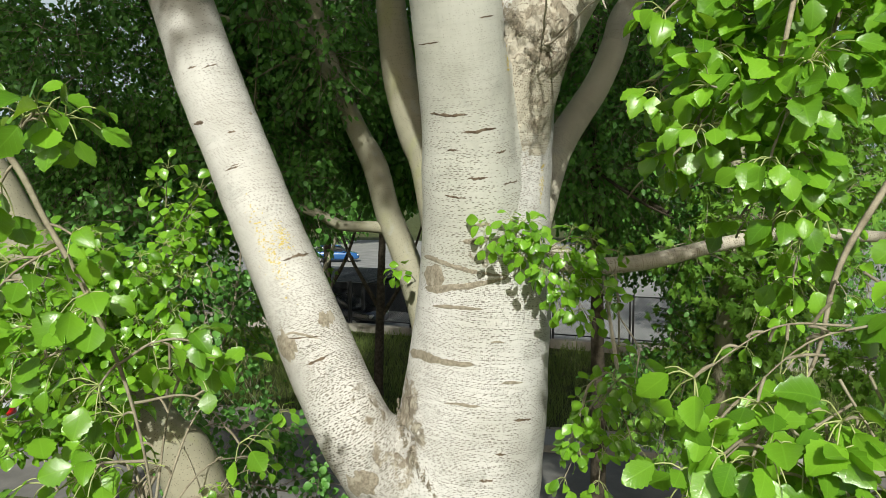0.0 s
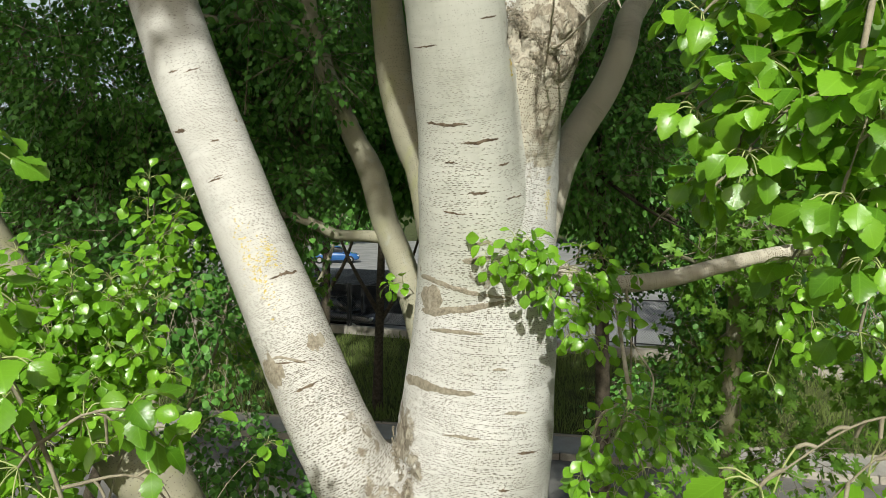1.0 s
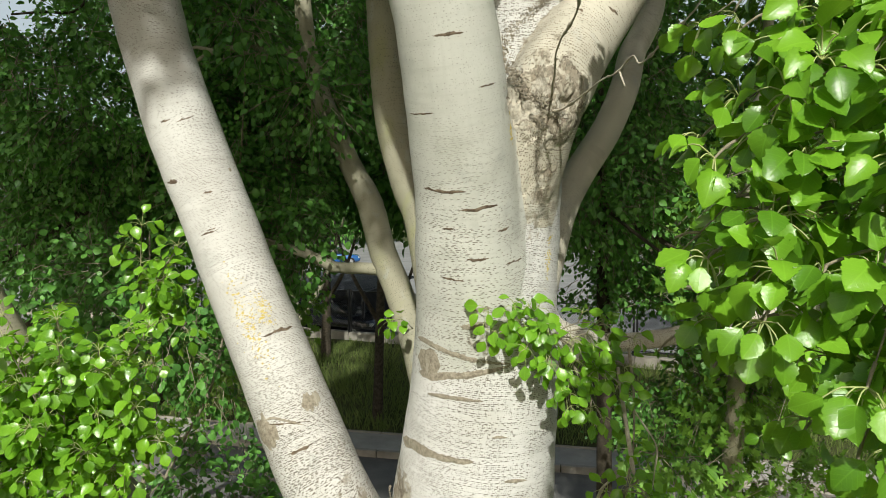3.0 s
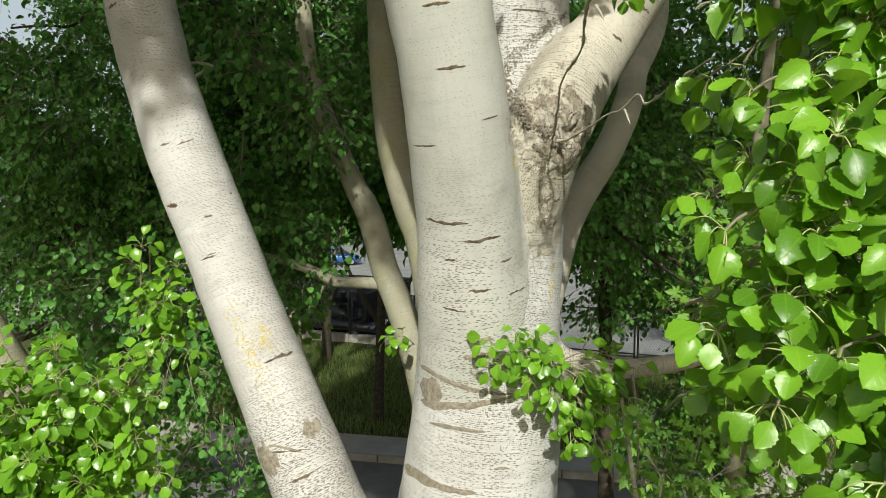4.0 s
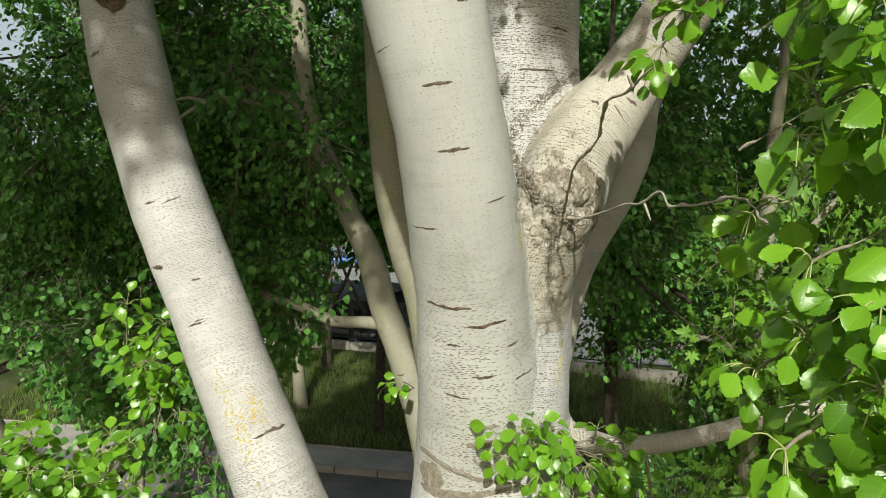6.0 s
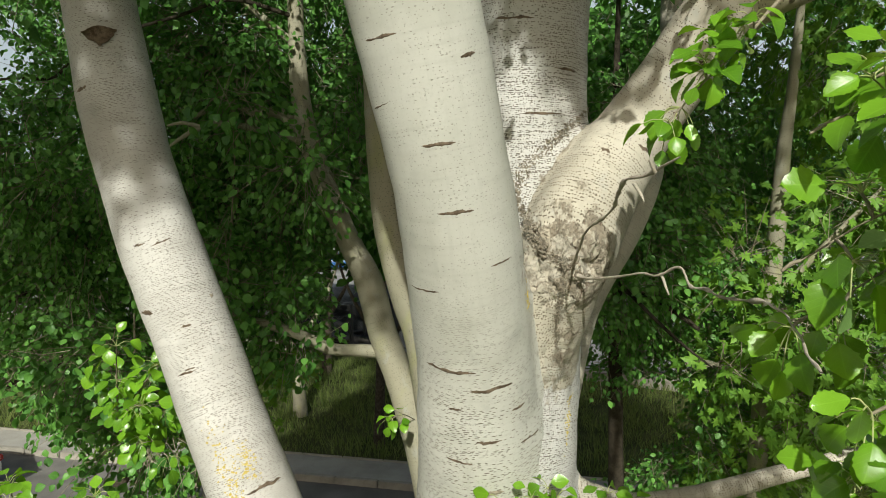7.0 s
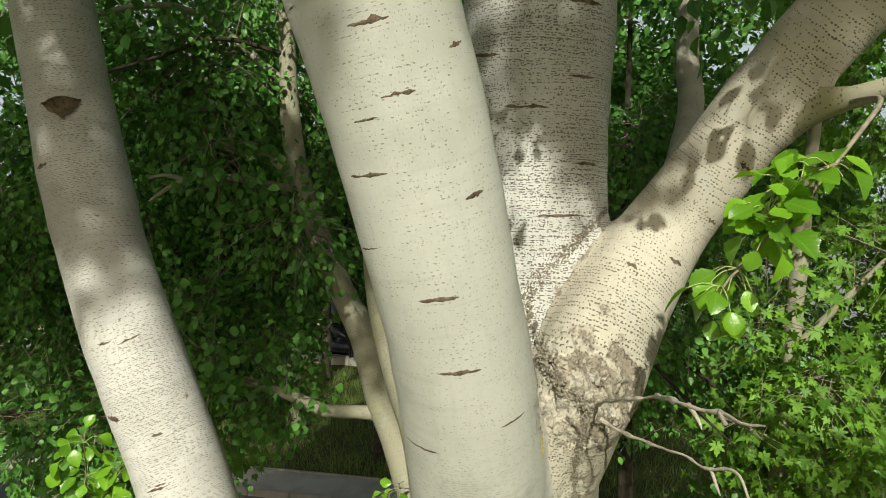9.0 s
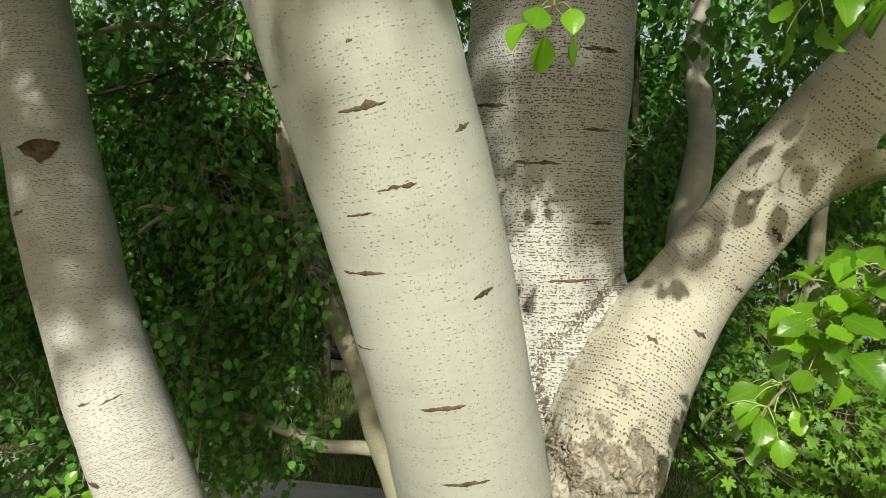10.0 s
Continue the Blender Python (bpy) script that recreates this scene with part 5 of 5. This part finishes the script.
# shoots on the trunk
cluster(poplar, (0.46, 2.72, 4.9), ((0.2, 2.56, 5.02), (0.25, 2.55, 4.95), (0.3, 2.56, 5.04), (0.34, 2.53, 4.9), (0.4, 2.55, 4.97), (0.43, 2.53, 4.83), (0.47, 2.53, 4.75), (0.52, 2.55, 4.9), (0.57, 2.55, 4.78), (0.62, 2.56, 4.88), (0.66, 2.62, 4.96), (0.71, 2.6, 4.81), (0.75, 2.62, 4.91), (0.7, 2.58, 4.72), (0.58, 2.55, 4.68), (0.5, 2.5, 4.66), (0.62, 2.5, 4.62), (0.68, 2.52, 4.76)), 3, 5, 0.052, 250, sag=0.03, start=0.55)
leafy_twig(poplar, [(0.85, 2.95, 4.8), (0.83, 2.8, 4.62), (0.80, 2.7, 4.42), (0.74, 2.6, 4.3)], 3, 5, 0.054, 260, start=0.7, thick=0.006)
cluster(poplar, (0.74, 2.6, 4.30), ((0.56, 2.5, 4.12), (0.62, 2.48, 4.25), (0.78, 2.5, 4.34), (0.9, 2.6, 4.2), (0.66, 2.45, 3.98), (0.52, 2.48, 3.95), (0.85, 2.55, 4.0)), 5, 5, 0.054, 261, sag=0.03, start=0.4)
# along the side branch
cluster(poplar, (1.8, 3.08, 4.95), ((1.7, 2.9, 5.15), (1.95, 2.9, 4.7), (2.1, 2.95, 5.2), (1.65, 2.85, 4.6), (2.25, 2.9, 4.55), (1.5, 2.9, 4.45)), 5, 6, 0.066, 285)
# on the forked limb, above, and on the slender stem
leafy_twig(poplar, [(1.12, 2.64, 6.66), (1.0, 2.35, 6.62), (0.84, 2.18, 6.52), (0.71, 2.14, 6.38), (0.63, 2.13, 6.30), (0.57, 2.13, 6.23)], 9, 7, 0.06, 300, start=0.68, thick=0.006, label="pale twig with a rosette of glossy leaves")
leafy_twig(poplar, [(0.3, 2.4, 7.7), (0.22, 2.25, 7.2), (0.17, 2.12, 6.9)], 5, 5, 0.056, 301, start=0.6)
for k, x in enumerate((0.6,)):
    leafy_twig(poplar, [(x + 0.25, 2.3, 7.5), (x + 0.08, 2.2, 7.15), (x, 2.12, 6.93)], 5, 5, 0.06, 310 + k, start=0.6)
leafy_twig(poplar, [(1.2, 2.55, 7.3), (1.0, 2.35, 7.2), (0.86, 2.25, 7.0)], 4, 5, 0.066, 302, start=0.5)
leafy_twig(poplar, [(-0.2, 4.72, 4.5), (-0.28, 4.5, 4.62), (-0.36, 4.4, 4.62)], 2, 6, 0.07, 303, start=0.55)

# ---- dead twigs, bark ridges and scars ----
for nodes in ([(0.42, 2.6, 5.80, 0.011), (0.41, 2.45, 5.87, 0.008), (0.385, 2.25, 5.94, 0.0065), (0.41, 2.12, 5.99, 0.0065), (0.395, 2.0, 6.03, 0.008), (0.378, 1.886, 6.06, 0.006), (0.405, 1.82, 6.07, 0.007), (0.41, 1.74, 6.085, 0.0055), (0.42, 1.7, 6.095, 0.003)],
              [(0.37, 2.62, 5.82, 0.013), (0.44, 2.55, 5.78, 0.010), (0.49, 2.36, 5.80, 0.007), (0.52, 2.24, 5.825, 0.006), (0.545, 2.15, 5.83, 0.0065), (0.567, 2.07, 5.86, 0.0075), (0.572, 2.0, 5.825, 0.006), (0.562, 1.8, 5.83, 0.0045), (0.555, 1.62, 5.84, 0.004), (0.48, 1.38, 5.80, 0.002)]):
    v, q, uv, out = tube([(x, y, z, 0.46 * r) for x, y, z, r in nodes], 0.012, 8)
    bend = np.array([noise.noise(Vector(p) * 14) for p in v])
    knob = np.array([max(0.0, noise.noise(Vector(p) * 31)) for p in v])
    part("dead_twig", mesh_of("dead_twig", v + np.stack([bend * 0.006, 0 * bend, bend * 0.005], 1) + out * (knob * 0.007)[:, None], q, [DEADWOOD]), poplar, "bare broken grey twig")


for nodes in ([(0.70, 2.6, 4.80, 0.006), (0.715, 2.56, 4.65, 0.0075), (0.735, 2.55, 4.52, 0.008), (0.752, 2.55, 4.42, 0.009), (0.76, 2.55, 4.395, 0.004)],
              [(0.72, 2.6, 4.70, 0.003), (0.80, 2.6, 4.58, 0.003), (0.86, 2.6, 4.48, 0.003), (0.855, 2.6, 4.38, 0.003), (0.84, 2.58, 4.3, 0.002)],
              [(0.72, 2.58, 4.38, 0.004), (0.64, 2.56, 4.33, 0.005), (0.60, 2.55, 4.22, 0.007), (0.575, 2.55, 4.14, 0.008), (0.56, 2.55, 4.06, 0.005)],
              [(0.40, 1.9, 6.055, 0.004), (0.415, 1.895, 6.03, 0.003), (0.42, 1.89, 6.015, 0.001)], [(0.40, 1.77, 6.07, 0.004), (0.39, 1.765, 6.085, 0.003), (0.385, 1.76, 6.092, 0.001)],
              [(0.55, 2.14, 5.835, 0.004), (0.56, 2.13, 5.80, 0.003), (0.565, 2.125, 5.785, 0.001)]):
    v, q, uv, out = tube(nodes, 0.012, 7)
    knob = np.array([max(0.0, noise.noise(Vector(p) * 31)) for p in v])
    part("dead_twig", mesh_of("dead_twig", v + out * (knob * 0.003)[:, None], q, [DEADWOOD]), poplar, "bare broken grey twig")


def street_face(x, z):
    """How far back the bark's street side lies at x, z, over all the limbs."""
    best = 9.0
    for k in ("trunk", "front_stem", "leaning_stem", "forked_limb"):
        step, sides = DETAIL[k]
        grid = PLACED[k].reshape(-1, 3)
        d = np.hypot(grid[:, 0] - x, grid[:, 2] - z)
        near = grid[d < 0.022]
        if len(near):
            best = min(best, float(np.min(near[:, 1])))
    return best


def knob(rows=4, sides=5):
    """Corners and quads of a small rounded crumb."""
    a = np.linspace(0.15, math.pi - 0.15, rows)[:, None]
    t = np.linspace(0, 2 * math.pi, sides, endpoint=False)[None]
    v = np.stack([np.sin(a) * np.cos(t), np.sin(a) * np.sin(t), np.cos(a) + 0 * t], -1).reshape(-1, 3)
    q = [(i * sides + j, i * sides + (j + 1) % sides, (i + 1) * sides + (j + 1) % sides, (i + 1) * sides + j) for i in range(rows - 1) for j in range(sides)]
    return v, np.array(q)


def bark_ridge(nodes, seed):
    """A crumbly seam of old bark along x, z, sunk in the limbs; half width last."""
    rng = np.random.default_rng(seed)
    c = spline([(x, 0.0, z, r) for x, z, r in nodes], 0.004)
    kv, kq = knob()
    vs, qs, base = [], [], 0
    for x, _, z, r in np.repeat(c, 5, 0):
        s = r * rng.uniform(0.14, 0.36)
        x, z = x + rng.normal() * r * 0.9, z + rng.normal() * r * 0.9
        y = street_face(x, z)
        if y > 5:
            continue
        rot = axes_of(rng.normal(size=(1, 3)), rng.normal(size=(1, 3)))[0]
        w = (kv * (1 + 0.35 * rng.normal(size=(len(kv), 1)))) * np.array([1.0, 1.6, 0.7])
        vs.append((w @ rot.T) * s + np.array([x, y + 0.72 * s, z])), qs.append(kq + base)
        base += len(kv)
    part("bark_ridge", mesh_of("bark_ridge", np.vstack(vs), np.vstack(qs), [SCAB]), poplar, "crumbly brown bark ridge")["kind"] = "stuff"


bark_ridge([(0.555, 6.38, 0.004), (0.50, 6.33, 0.008), (0.44, 6.28, 0.011), (0.38, 6.22, 0.012), (0.324, 6.175, 0.012), (0.275, 6.12, 0.014), (0.262, 6.05, 0.014), (0.278, 5.97, 0.013), (0.30, 5.90, 0.014), (0.325, 5.855, 0.014), (0.36, 5.835, 0.012), (0.40, 5.815, 0.013), (0.44, 5.785, 0.011), (0.475, 5.775, 0.006)], 1)
bark_ridge([(0.385, 5.79, 0.007), (0.39, 5.72, 0.008), (0.378, 5.66, 0.007), (0.383, 5.58, 0.006), (0.395, 5.50, 0.005), (0.415, 5.42, 0.004)], 3)
bark_ridge([(-0.23, 4.13, 0.008), (-0.215, 4.05, 0.011), (-0.18, 3.97, 0.013), (-0.14, 3.91, 0.013), (-0.095, 3.84, 0.012), (-0.04, 3.76, 0.010), (0.02, 3.62, 0.007)], 4)


def on_bark(limb, v, a):
    """The place and outward way on a limb's bark at v metres along it and the angle a (radians) from the street side."""
    step, sides = DETAIL[limb]
    c = spline(STEM_NODES[limb], step)
    length = np.r_[0, np.cumsum(np.linalg.norm(np.diff(c[:, :3], axis=0), axis=1))]
    grid = PLACED[limb].reshape(len(c), sides + 1, 3)
    fi = np.clip(np.interp(v, length, np.arange(len(c))), 0, len(c) - 1.001)
    fj = np.clip((a + np.pi) / (2 * np.pi) * sides, 0, sides - 0.001)
    i, j = fi.astype(int), fj.astype(int)
    u, w = (fi - i)[:, None], (fj - j)[:, None]
    p = (grid[i, j] * (1 - u) + grid[i + 1, j] * u) * (1 - w) + (grid[i, j + 1] * (1 - u) + grid[i + 1, j + 1] * u) * w
    mid = c[i, :3] * (1 - u) + c[i + 1, :3] * u
    return p, unit(p - mid), c[i, 3]


def patch_of(limb, v, deg, long, high, tilt, seed, lift=0.0025, ragged=0.35, power=0.6):
    """Corners and quads of a ragged lens-shaped patch that hugs the bark."""
    n, k = 26, 6
    s = np.linspace(-1, 1, n)
    rag = np.array([[1 + ragged * (noise.noise(Vector((seed * 7.3 + x * 3.5, sg * 5.0, 0.5))) * 1.6 + 0.6 * noise.noise(Vector((seed * 3.1 + x * 11, sg * 5.0, 2.5)))) for x in s] for sg in (-1, 1)])
    half = 0.5 * high * np.clip(1 - np.abs(s) ** 2.2, 0, 1) ** power
    t = np.linspace(-1, 1, k)
    ss, tt = np.meshgrid(s, t, indexing="ij")
    hh = np.where(tt < 0, (half * rag[0])[:, None], (half * rag[1])[:, None]) * tt
    bow = 0.12 * high * np.array([noise.noise(Vector((seed * 2.2, x * 1.8, 1.0))) for x in s])[:, None]
    x, y = ss * long * 0.5, hh + bow
    ct, st = math.cos(radians(tilt)), math.sin(radians(tilt))
    r = np.interp(v, *limb_radius(limb))
    p, o, _ = on_bark(limb, (v + x * st + y * ct).ravel(), (radians(deg) + (x * ct - y * st) / r).ravel())
    rise = lift * (1 - np.abs(tt) ** 3) * np.clip(1.1 - np.abs(ss) ** 4, 0, 1) - 0.0008
    p = p + o * rise.ravel()[:, None]
    i, j = np.meshgrid(np.arange(n - 1), np.arange(k - 1), indexing="ij")
    return p, np.stack([i * k + j, (i + 1) * k + j, (i + 1) * k + j + 1, i * k + j + 1], -1).reshape(-1, 4)


def limb_radius(limb):
    c = spline(STEM_NODES[limb], DETAIL[limb][0])
    return np.r_[0, np.cumsum(np.linalg.norm(np.diff(c[:, :3], axis=0), axis=1))], c[:, 3]


LIMB_PARTS = {ob.data.name.split(".")[0]: ob for ob in poplar.children if ob.data and ob.data.name.split(".")[0] in STEM_NODES}
# metres along the limb, degrees round it, length, height, tilt
SLITS = {
    "front_stem": [(1.20, -27, 0.200, 0.024, -1), (1.12, 11, 0.181, 0.021, -2), (1.04, -22, 0.065, 0.012, -4), (1.01, 39, 0.069, 0.017, -0), (0.91, 7, 0.102, 0.019, -2), (0.86, 52, 0.115, 0.013, -5), (0.83, -20, 0.110, 0.010, -6), (1.92, -5, 0.099, 0.014, -4), (1.74, -1, 0.111, 0.014, -5), (1.49, -46, 0.134, 0.010, 6), (1.56, 35, 0.092, 0.008, -2), (2.35, 0, 0.082, 0.011, -2), (2.32, -27, 0.053, 0.006, -5), (2.21, -37, 0.121, 0.011, -2), (2.12, 37, 0.061, 0.012, 4), (1.92, -6, 0.091, 0.012, -2), (1.74, -3, 0.109, 0.011, -3), (2.04, -57, 0.093, 0.007, 8), (2.49, -5, 0.095, 0.016, -3), (2.41, 50, 0.057, 0.012, 9), (2.12, 36, 0.055, 0.013, 3), (2.32, -26, 0.066, 0.005, -1), (2.60, -1, 0.015, 0.008, 9), (2.57, -60, 0.041, 0.006, 1)],
    "trunk": [(4.31, 34, 0.124, 0.013, -5), (4.03, 10, 0.076, 0.015, 2), (4.16, 18, 0.058, 0.013, -2), (6.85, -13, 0.164, 0.014, -3), (6.95, 27, 0.111, 0.014, 2), (6.67, 34, 0.134, 0.014, -2), (6.50, 7, 0.156, 0.012, 3), (7.17, 26, 0.143, 0.015, 2), (7.02, -49, 0.159, 0.015, -4), (6.95, 27, 0.097, 0.012, 0), (6.50, 13, 0.185, 0.010, 2)],
    "leaning_stem": [(2.80, -32, 0.089, 0.024, -16), (2.67, 20, 0.051, 0.015, -4), (2.48, -2, 0.094, 0.015, -5), (1.92, 43, 0.174, 0.026, 1), (1.52, 6, 0.232, 0.011, -21), (1.38, 8, 0.136, 0.024, -3), (3.07, 27, 0.096, 0.015, 7), (3.84, -26, 0.074, 0.022, 4), (2.79, -28, 0.072, 0.021, -22), (3.84, -29, 0.066, 0.017, 4), (3.09, -1, 0.055, 0.014, -7), (2.79, -28, 0.056, 0.016, -15), (2.49, 4, 0.057, 0.011, -4)],
    "forked_limb": [(1.55, 22, 0.080, 0.022, -18), (1.12, 14, 0.064, 0.023, 12), (1.02, -26, 0.044, 0.018, -13), (1.37, 30, 0.048, 0.019, -13)],
}
PATCHES = {
    "leaning_stem": [(1.57, 48, 0.106, 0.084, -4), (1.52, -32, 0.143, 0.143, -1), (0.84, -16, 0.190, 0.115, 4), (2.77, 71, 0.021, 0.021, -14)],
}
LICHENS = {
    "leaning_stem": [(2.00, 5, 0.10, 0.40, -4), (2.04, 32, 0.10, 0.14, 7)],
    "trunk": [(5.36, 47, 0.037, 0.159, 19)],
    "front_stem": [(1.37, 74, 0.041, 0.122, -72)],
}
for limb, rows in SLITS.items():
    for k, (v, deg, long, high, tilt) in enumerate(rows):
        p, q = patch_of(limb, v, deg, long, high * (1.1 if limb == "trunk" and v < 5 else 0.82), tilt, v * 9.7 + k, 0.0018, 0.8, 0.9)
        part("bark_slit", mesh_of("bark_slit", p, q, [SCAR]), LIMB_PARTS[limb])
for limb, rows in PATCHES.items():
    for k, (v, deg, long, high, tilt) in enumerate(rows):
        p, q = patch_of(limb, v, deg, long, high, tilt, v * 5.3 + k, 0.003, 0.5, 0.45)
        part("bark_scar", mesh_of("bark_scar", p, q, [SCAB]), LIMB_PARTS[limb], "grey-brown flaking bark scar")


SKIN = BVHTree.FromPolygons(*(lambda bits: ([Vector(p) for k, vs, fs, at in bits for p in vs], [tuple(i + at for i in f) for k, vs, fs, at in bits for f in fs]))(
    [(k, PLACED[k], [tuple(f.vertices) for f in LIMB_PARTS[k].data.polygons], at) for k, at in zip(("trunk", "front_stem", "leaning_stem"), (0, len(PLACED["trunk"]), len(PLACED["trunk"]) + len(PLACED["front_stem"])))]))


def band(name, limb, nodes, mat, seed, label="", ragged=0.3):
    """A ragged band of scarred bark along x, z on the street side, half height last."""
    c = spline([(x, 0.0, z, w) for x, z, w in nodes], 0.004)
    t = np.linspace(-1, 1, 8)
    rows = []
    for i, (x, _, z, w) in enumerate(c):
        end = min(1.0, (min(i, len(c) - 1 - i) + 0.3) / 5.0)
        for q in t:
            r = w * end * q * (1 + ragged * 1.6 * noise.noise(Vector((x * 26, seed * 3.7 + (4 if q > 0 else 0), 0.5))) + ragged * 0.8 * noise.noise(Vector((x * 110, seed * 1.9 + (4 if q > 0 else 0), 3.5))))
            hit, nor, _, _ = SKIN.ray_cast(Vector((x, 1.5, z + r)), Vector((0, 1, 0)), 3.0)
            if hit is None:
                hit, nor = Vector(rows[-1] if rows else (x, 2.9, z + r)), Vector((0, 0, 0))
            rows.append(tuple(hit + nor * (0.0028 * (1 - abs(q) ** 3) * end - 0.0008)))
    n, k = len(c), len(t)
    i, j = np.meshgrid(np.arange(n - 1), np.arange(k - 1), indexing="ij")
    part(name, mesh_of(name, rows, np.stack([i * k + j, (i + 1) * k + j, (i + 1) * k + j + 1, i * k + j + 1], -1).reshape(-1, 4), [mat]), LIMB_PARTS[limb], label)


for k, (limb, nodes) in enumerate((
        ("trunk", [(-0.095, 4.78, 0.03), (-0.06, 4.785, 0.06), (-0.02, 4.78, 0.055), (0.012, 4.77, 0.02)]),
        ("trunk", [(-0.088, 4.72, 0.02), (-0.03, 4.722, 0.02), (0.022, 4.735, 0.018), (0.08, 4.742, 0.016), (0.146, 4.754, 0.016), (0.22, 4.77, 0.010), (0.296, 4.787, 0.005)]),
        ("trunk", [(-0.094, 4.868, 0.012), (-0.05, 4.862, 0.014), (0.022, 4.841, 0.013), (0.08, 4.826, 0.011), (0.145, 4.813, 0.010), (0.22, 4.80, 0.006), (0.296, 4.793, 0.004)]),
        ("trunk", [(-0.053, 4.642, 0.004), (0.0, 4.648, 0.011), (0.069, 4.649, 0.010), (0.13, 4.646, 0.008), (0.183, 4.644, 0.004)]),
        ("trunk", [(-0.166, 4.385, 0.022), (-0.11, 4.398, 0.026), (-0.05, 4.398, 0.024), (0.0, 4.392, 0.02), (0.046, 4.392, 0.016), (0.10, 4.392, 0.013), (0.147, 4.393, 0.006)]),
        ("trunk", [(0.209, 4.495, 0.004), (0.245, 4.494, 0.007), (0.283, 4.492, 0.003)]), ("trunk", [(0.261, 4.304, 0.004), (0.31, 4.302, 0.009), (0.373, 4.295, 0.003)]),
        ("trunk", [(-0.001, 4.205, 0.003), (0.06, 4.207, 0.006), (0.12, 4.203, 0.008), (0.173, 4.203, 0.003)]),
        ("front_stem", [(0.08, 4.95, 0.006), (0.12, 4.948, 0.014), (0.17, 4.955, 0.02), (0.21, 4.965, 0.012)]), ("front_stem", [(0.13, 5.02, 0.004), (0.17, 5.022, 0.012), (0.215, 5.03, 0.008)]),
        ("leaning_stem", [(-0.80, 4.45, 0.003), (-0.783, 4.466, 0.005), (-0.76, 4.48, 0.006), (-0.724, 4.486, 0.006), (-0.66, 4.475, 0.005), (-0.60, 4.459, 0.003)]))):
    band("bark_scar", limb, nodes, SCAB, k + 1.0, "grey-brown flaking bark scar")


def knot(limb, v, deg, wide, tall):
    """An old branch scar: a dark wedge that points down under a raised brow."""
    n, k = 34, 16
    ss, tt = np.meshgrid(np.linspace(-1, 1, n), np.linspace(0, 1, k), indexing="ij")
    rag = np.array([noise.noise(Vector((s * 4, t * 3, 7.0))) for s, t in zip(ss.ravel(), tt.ravel())]).reshape(n, k)
    x = ss * wide * 0.5 * (1 + 0.25 * rag)
    y = -tt * tall * np.clip(1 - np.abs(ss) ** 1.3, 0.02, 1) * (1 + 0.2 * rag) + 0.012 * np.cos(3 * ss)
    r = np.interp(v, *limb_radius(limb))
    p, o, _ = on_bark(limb, (v + y).ravel(), (radians(deg) + x / r).ravel())
    rise = 0.016 * np.exp(-((tt.ravel() - 0.02) / 0.16) ** 2) + 0.004 * rag.ravel() + 0.007
    p = p + o * np.where((tt.ravel() < 0.01) | (np.abs(ss.ravel()) > 0.98), -0.002, rise)[:, None]
    i, j = np.meshgrid(np.arange(n - 1), np.arange(k - 1), indexing="ij")
    q = np.stack([i * k + j, (i + 1) * k + j, (i + 1) * k + j + 1, i * k + j + 1], -1).reshape(-1, 4)
    part("knot", mesh_of("knot", p, q, [SCAR]), LIMB_PARTS[limb], "dark wedge-shaped branch scar")


knot("leaning_stem", 4.09, 20, 0.135, 0.095)
rnd = random.Random(8)
for limb, rows in LICHENS.items():
    vs, qs, base = [], [], 0
    for v, deg, long, high, tilt in rows:
        r = float(np.interp(v, *limb_radius(limb)))
        for _ in range(int(20 + 1900 * long * high ** 0.5)):
            s = rnd.uniform(0.003, 0.007) + 0.007 * rnd.random() ** 6
            p, q = patch_of(limb, v + rnd.gauss(0, high * 0.28), deg + math.degrees(rnd.gauss(0, long * 0.25) / r), s * rnd.uniform(1, 1.8), s, rnd.uniform(-40, 40), rnd.uniform(0, 99), 0.0022, 0.6)
            vs.append(p), qs.append(q + base)
            base += len(p)
    ob = part("lichen", mesh_of("lichen", np.vstack(vs), np.vstack(qs), [LICHEN]), LIMB_PARTS[limb], "yellow lichen flecks")
    ob["kind"] = "stuff"
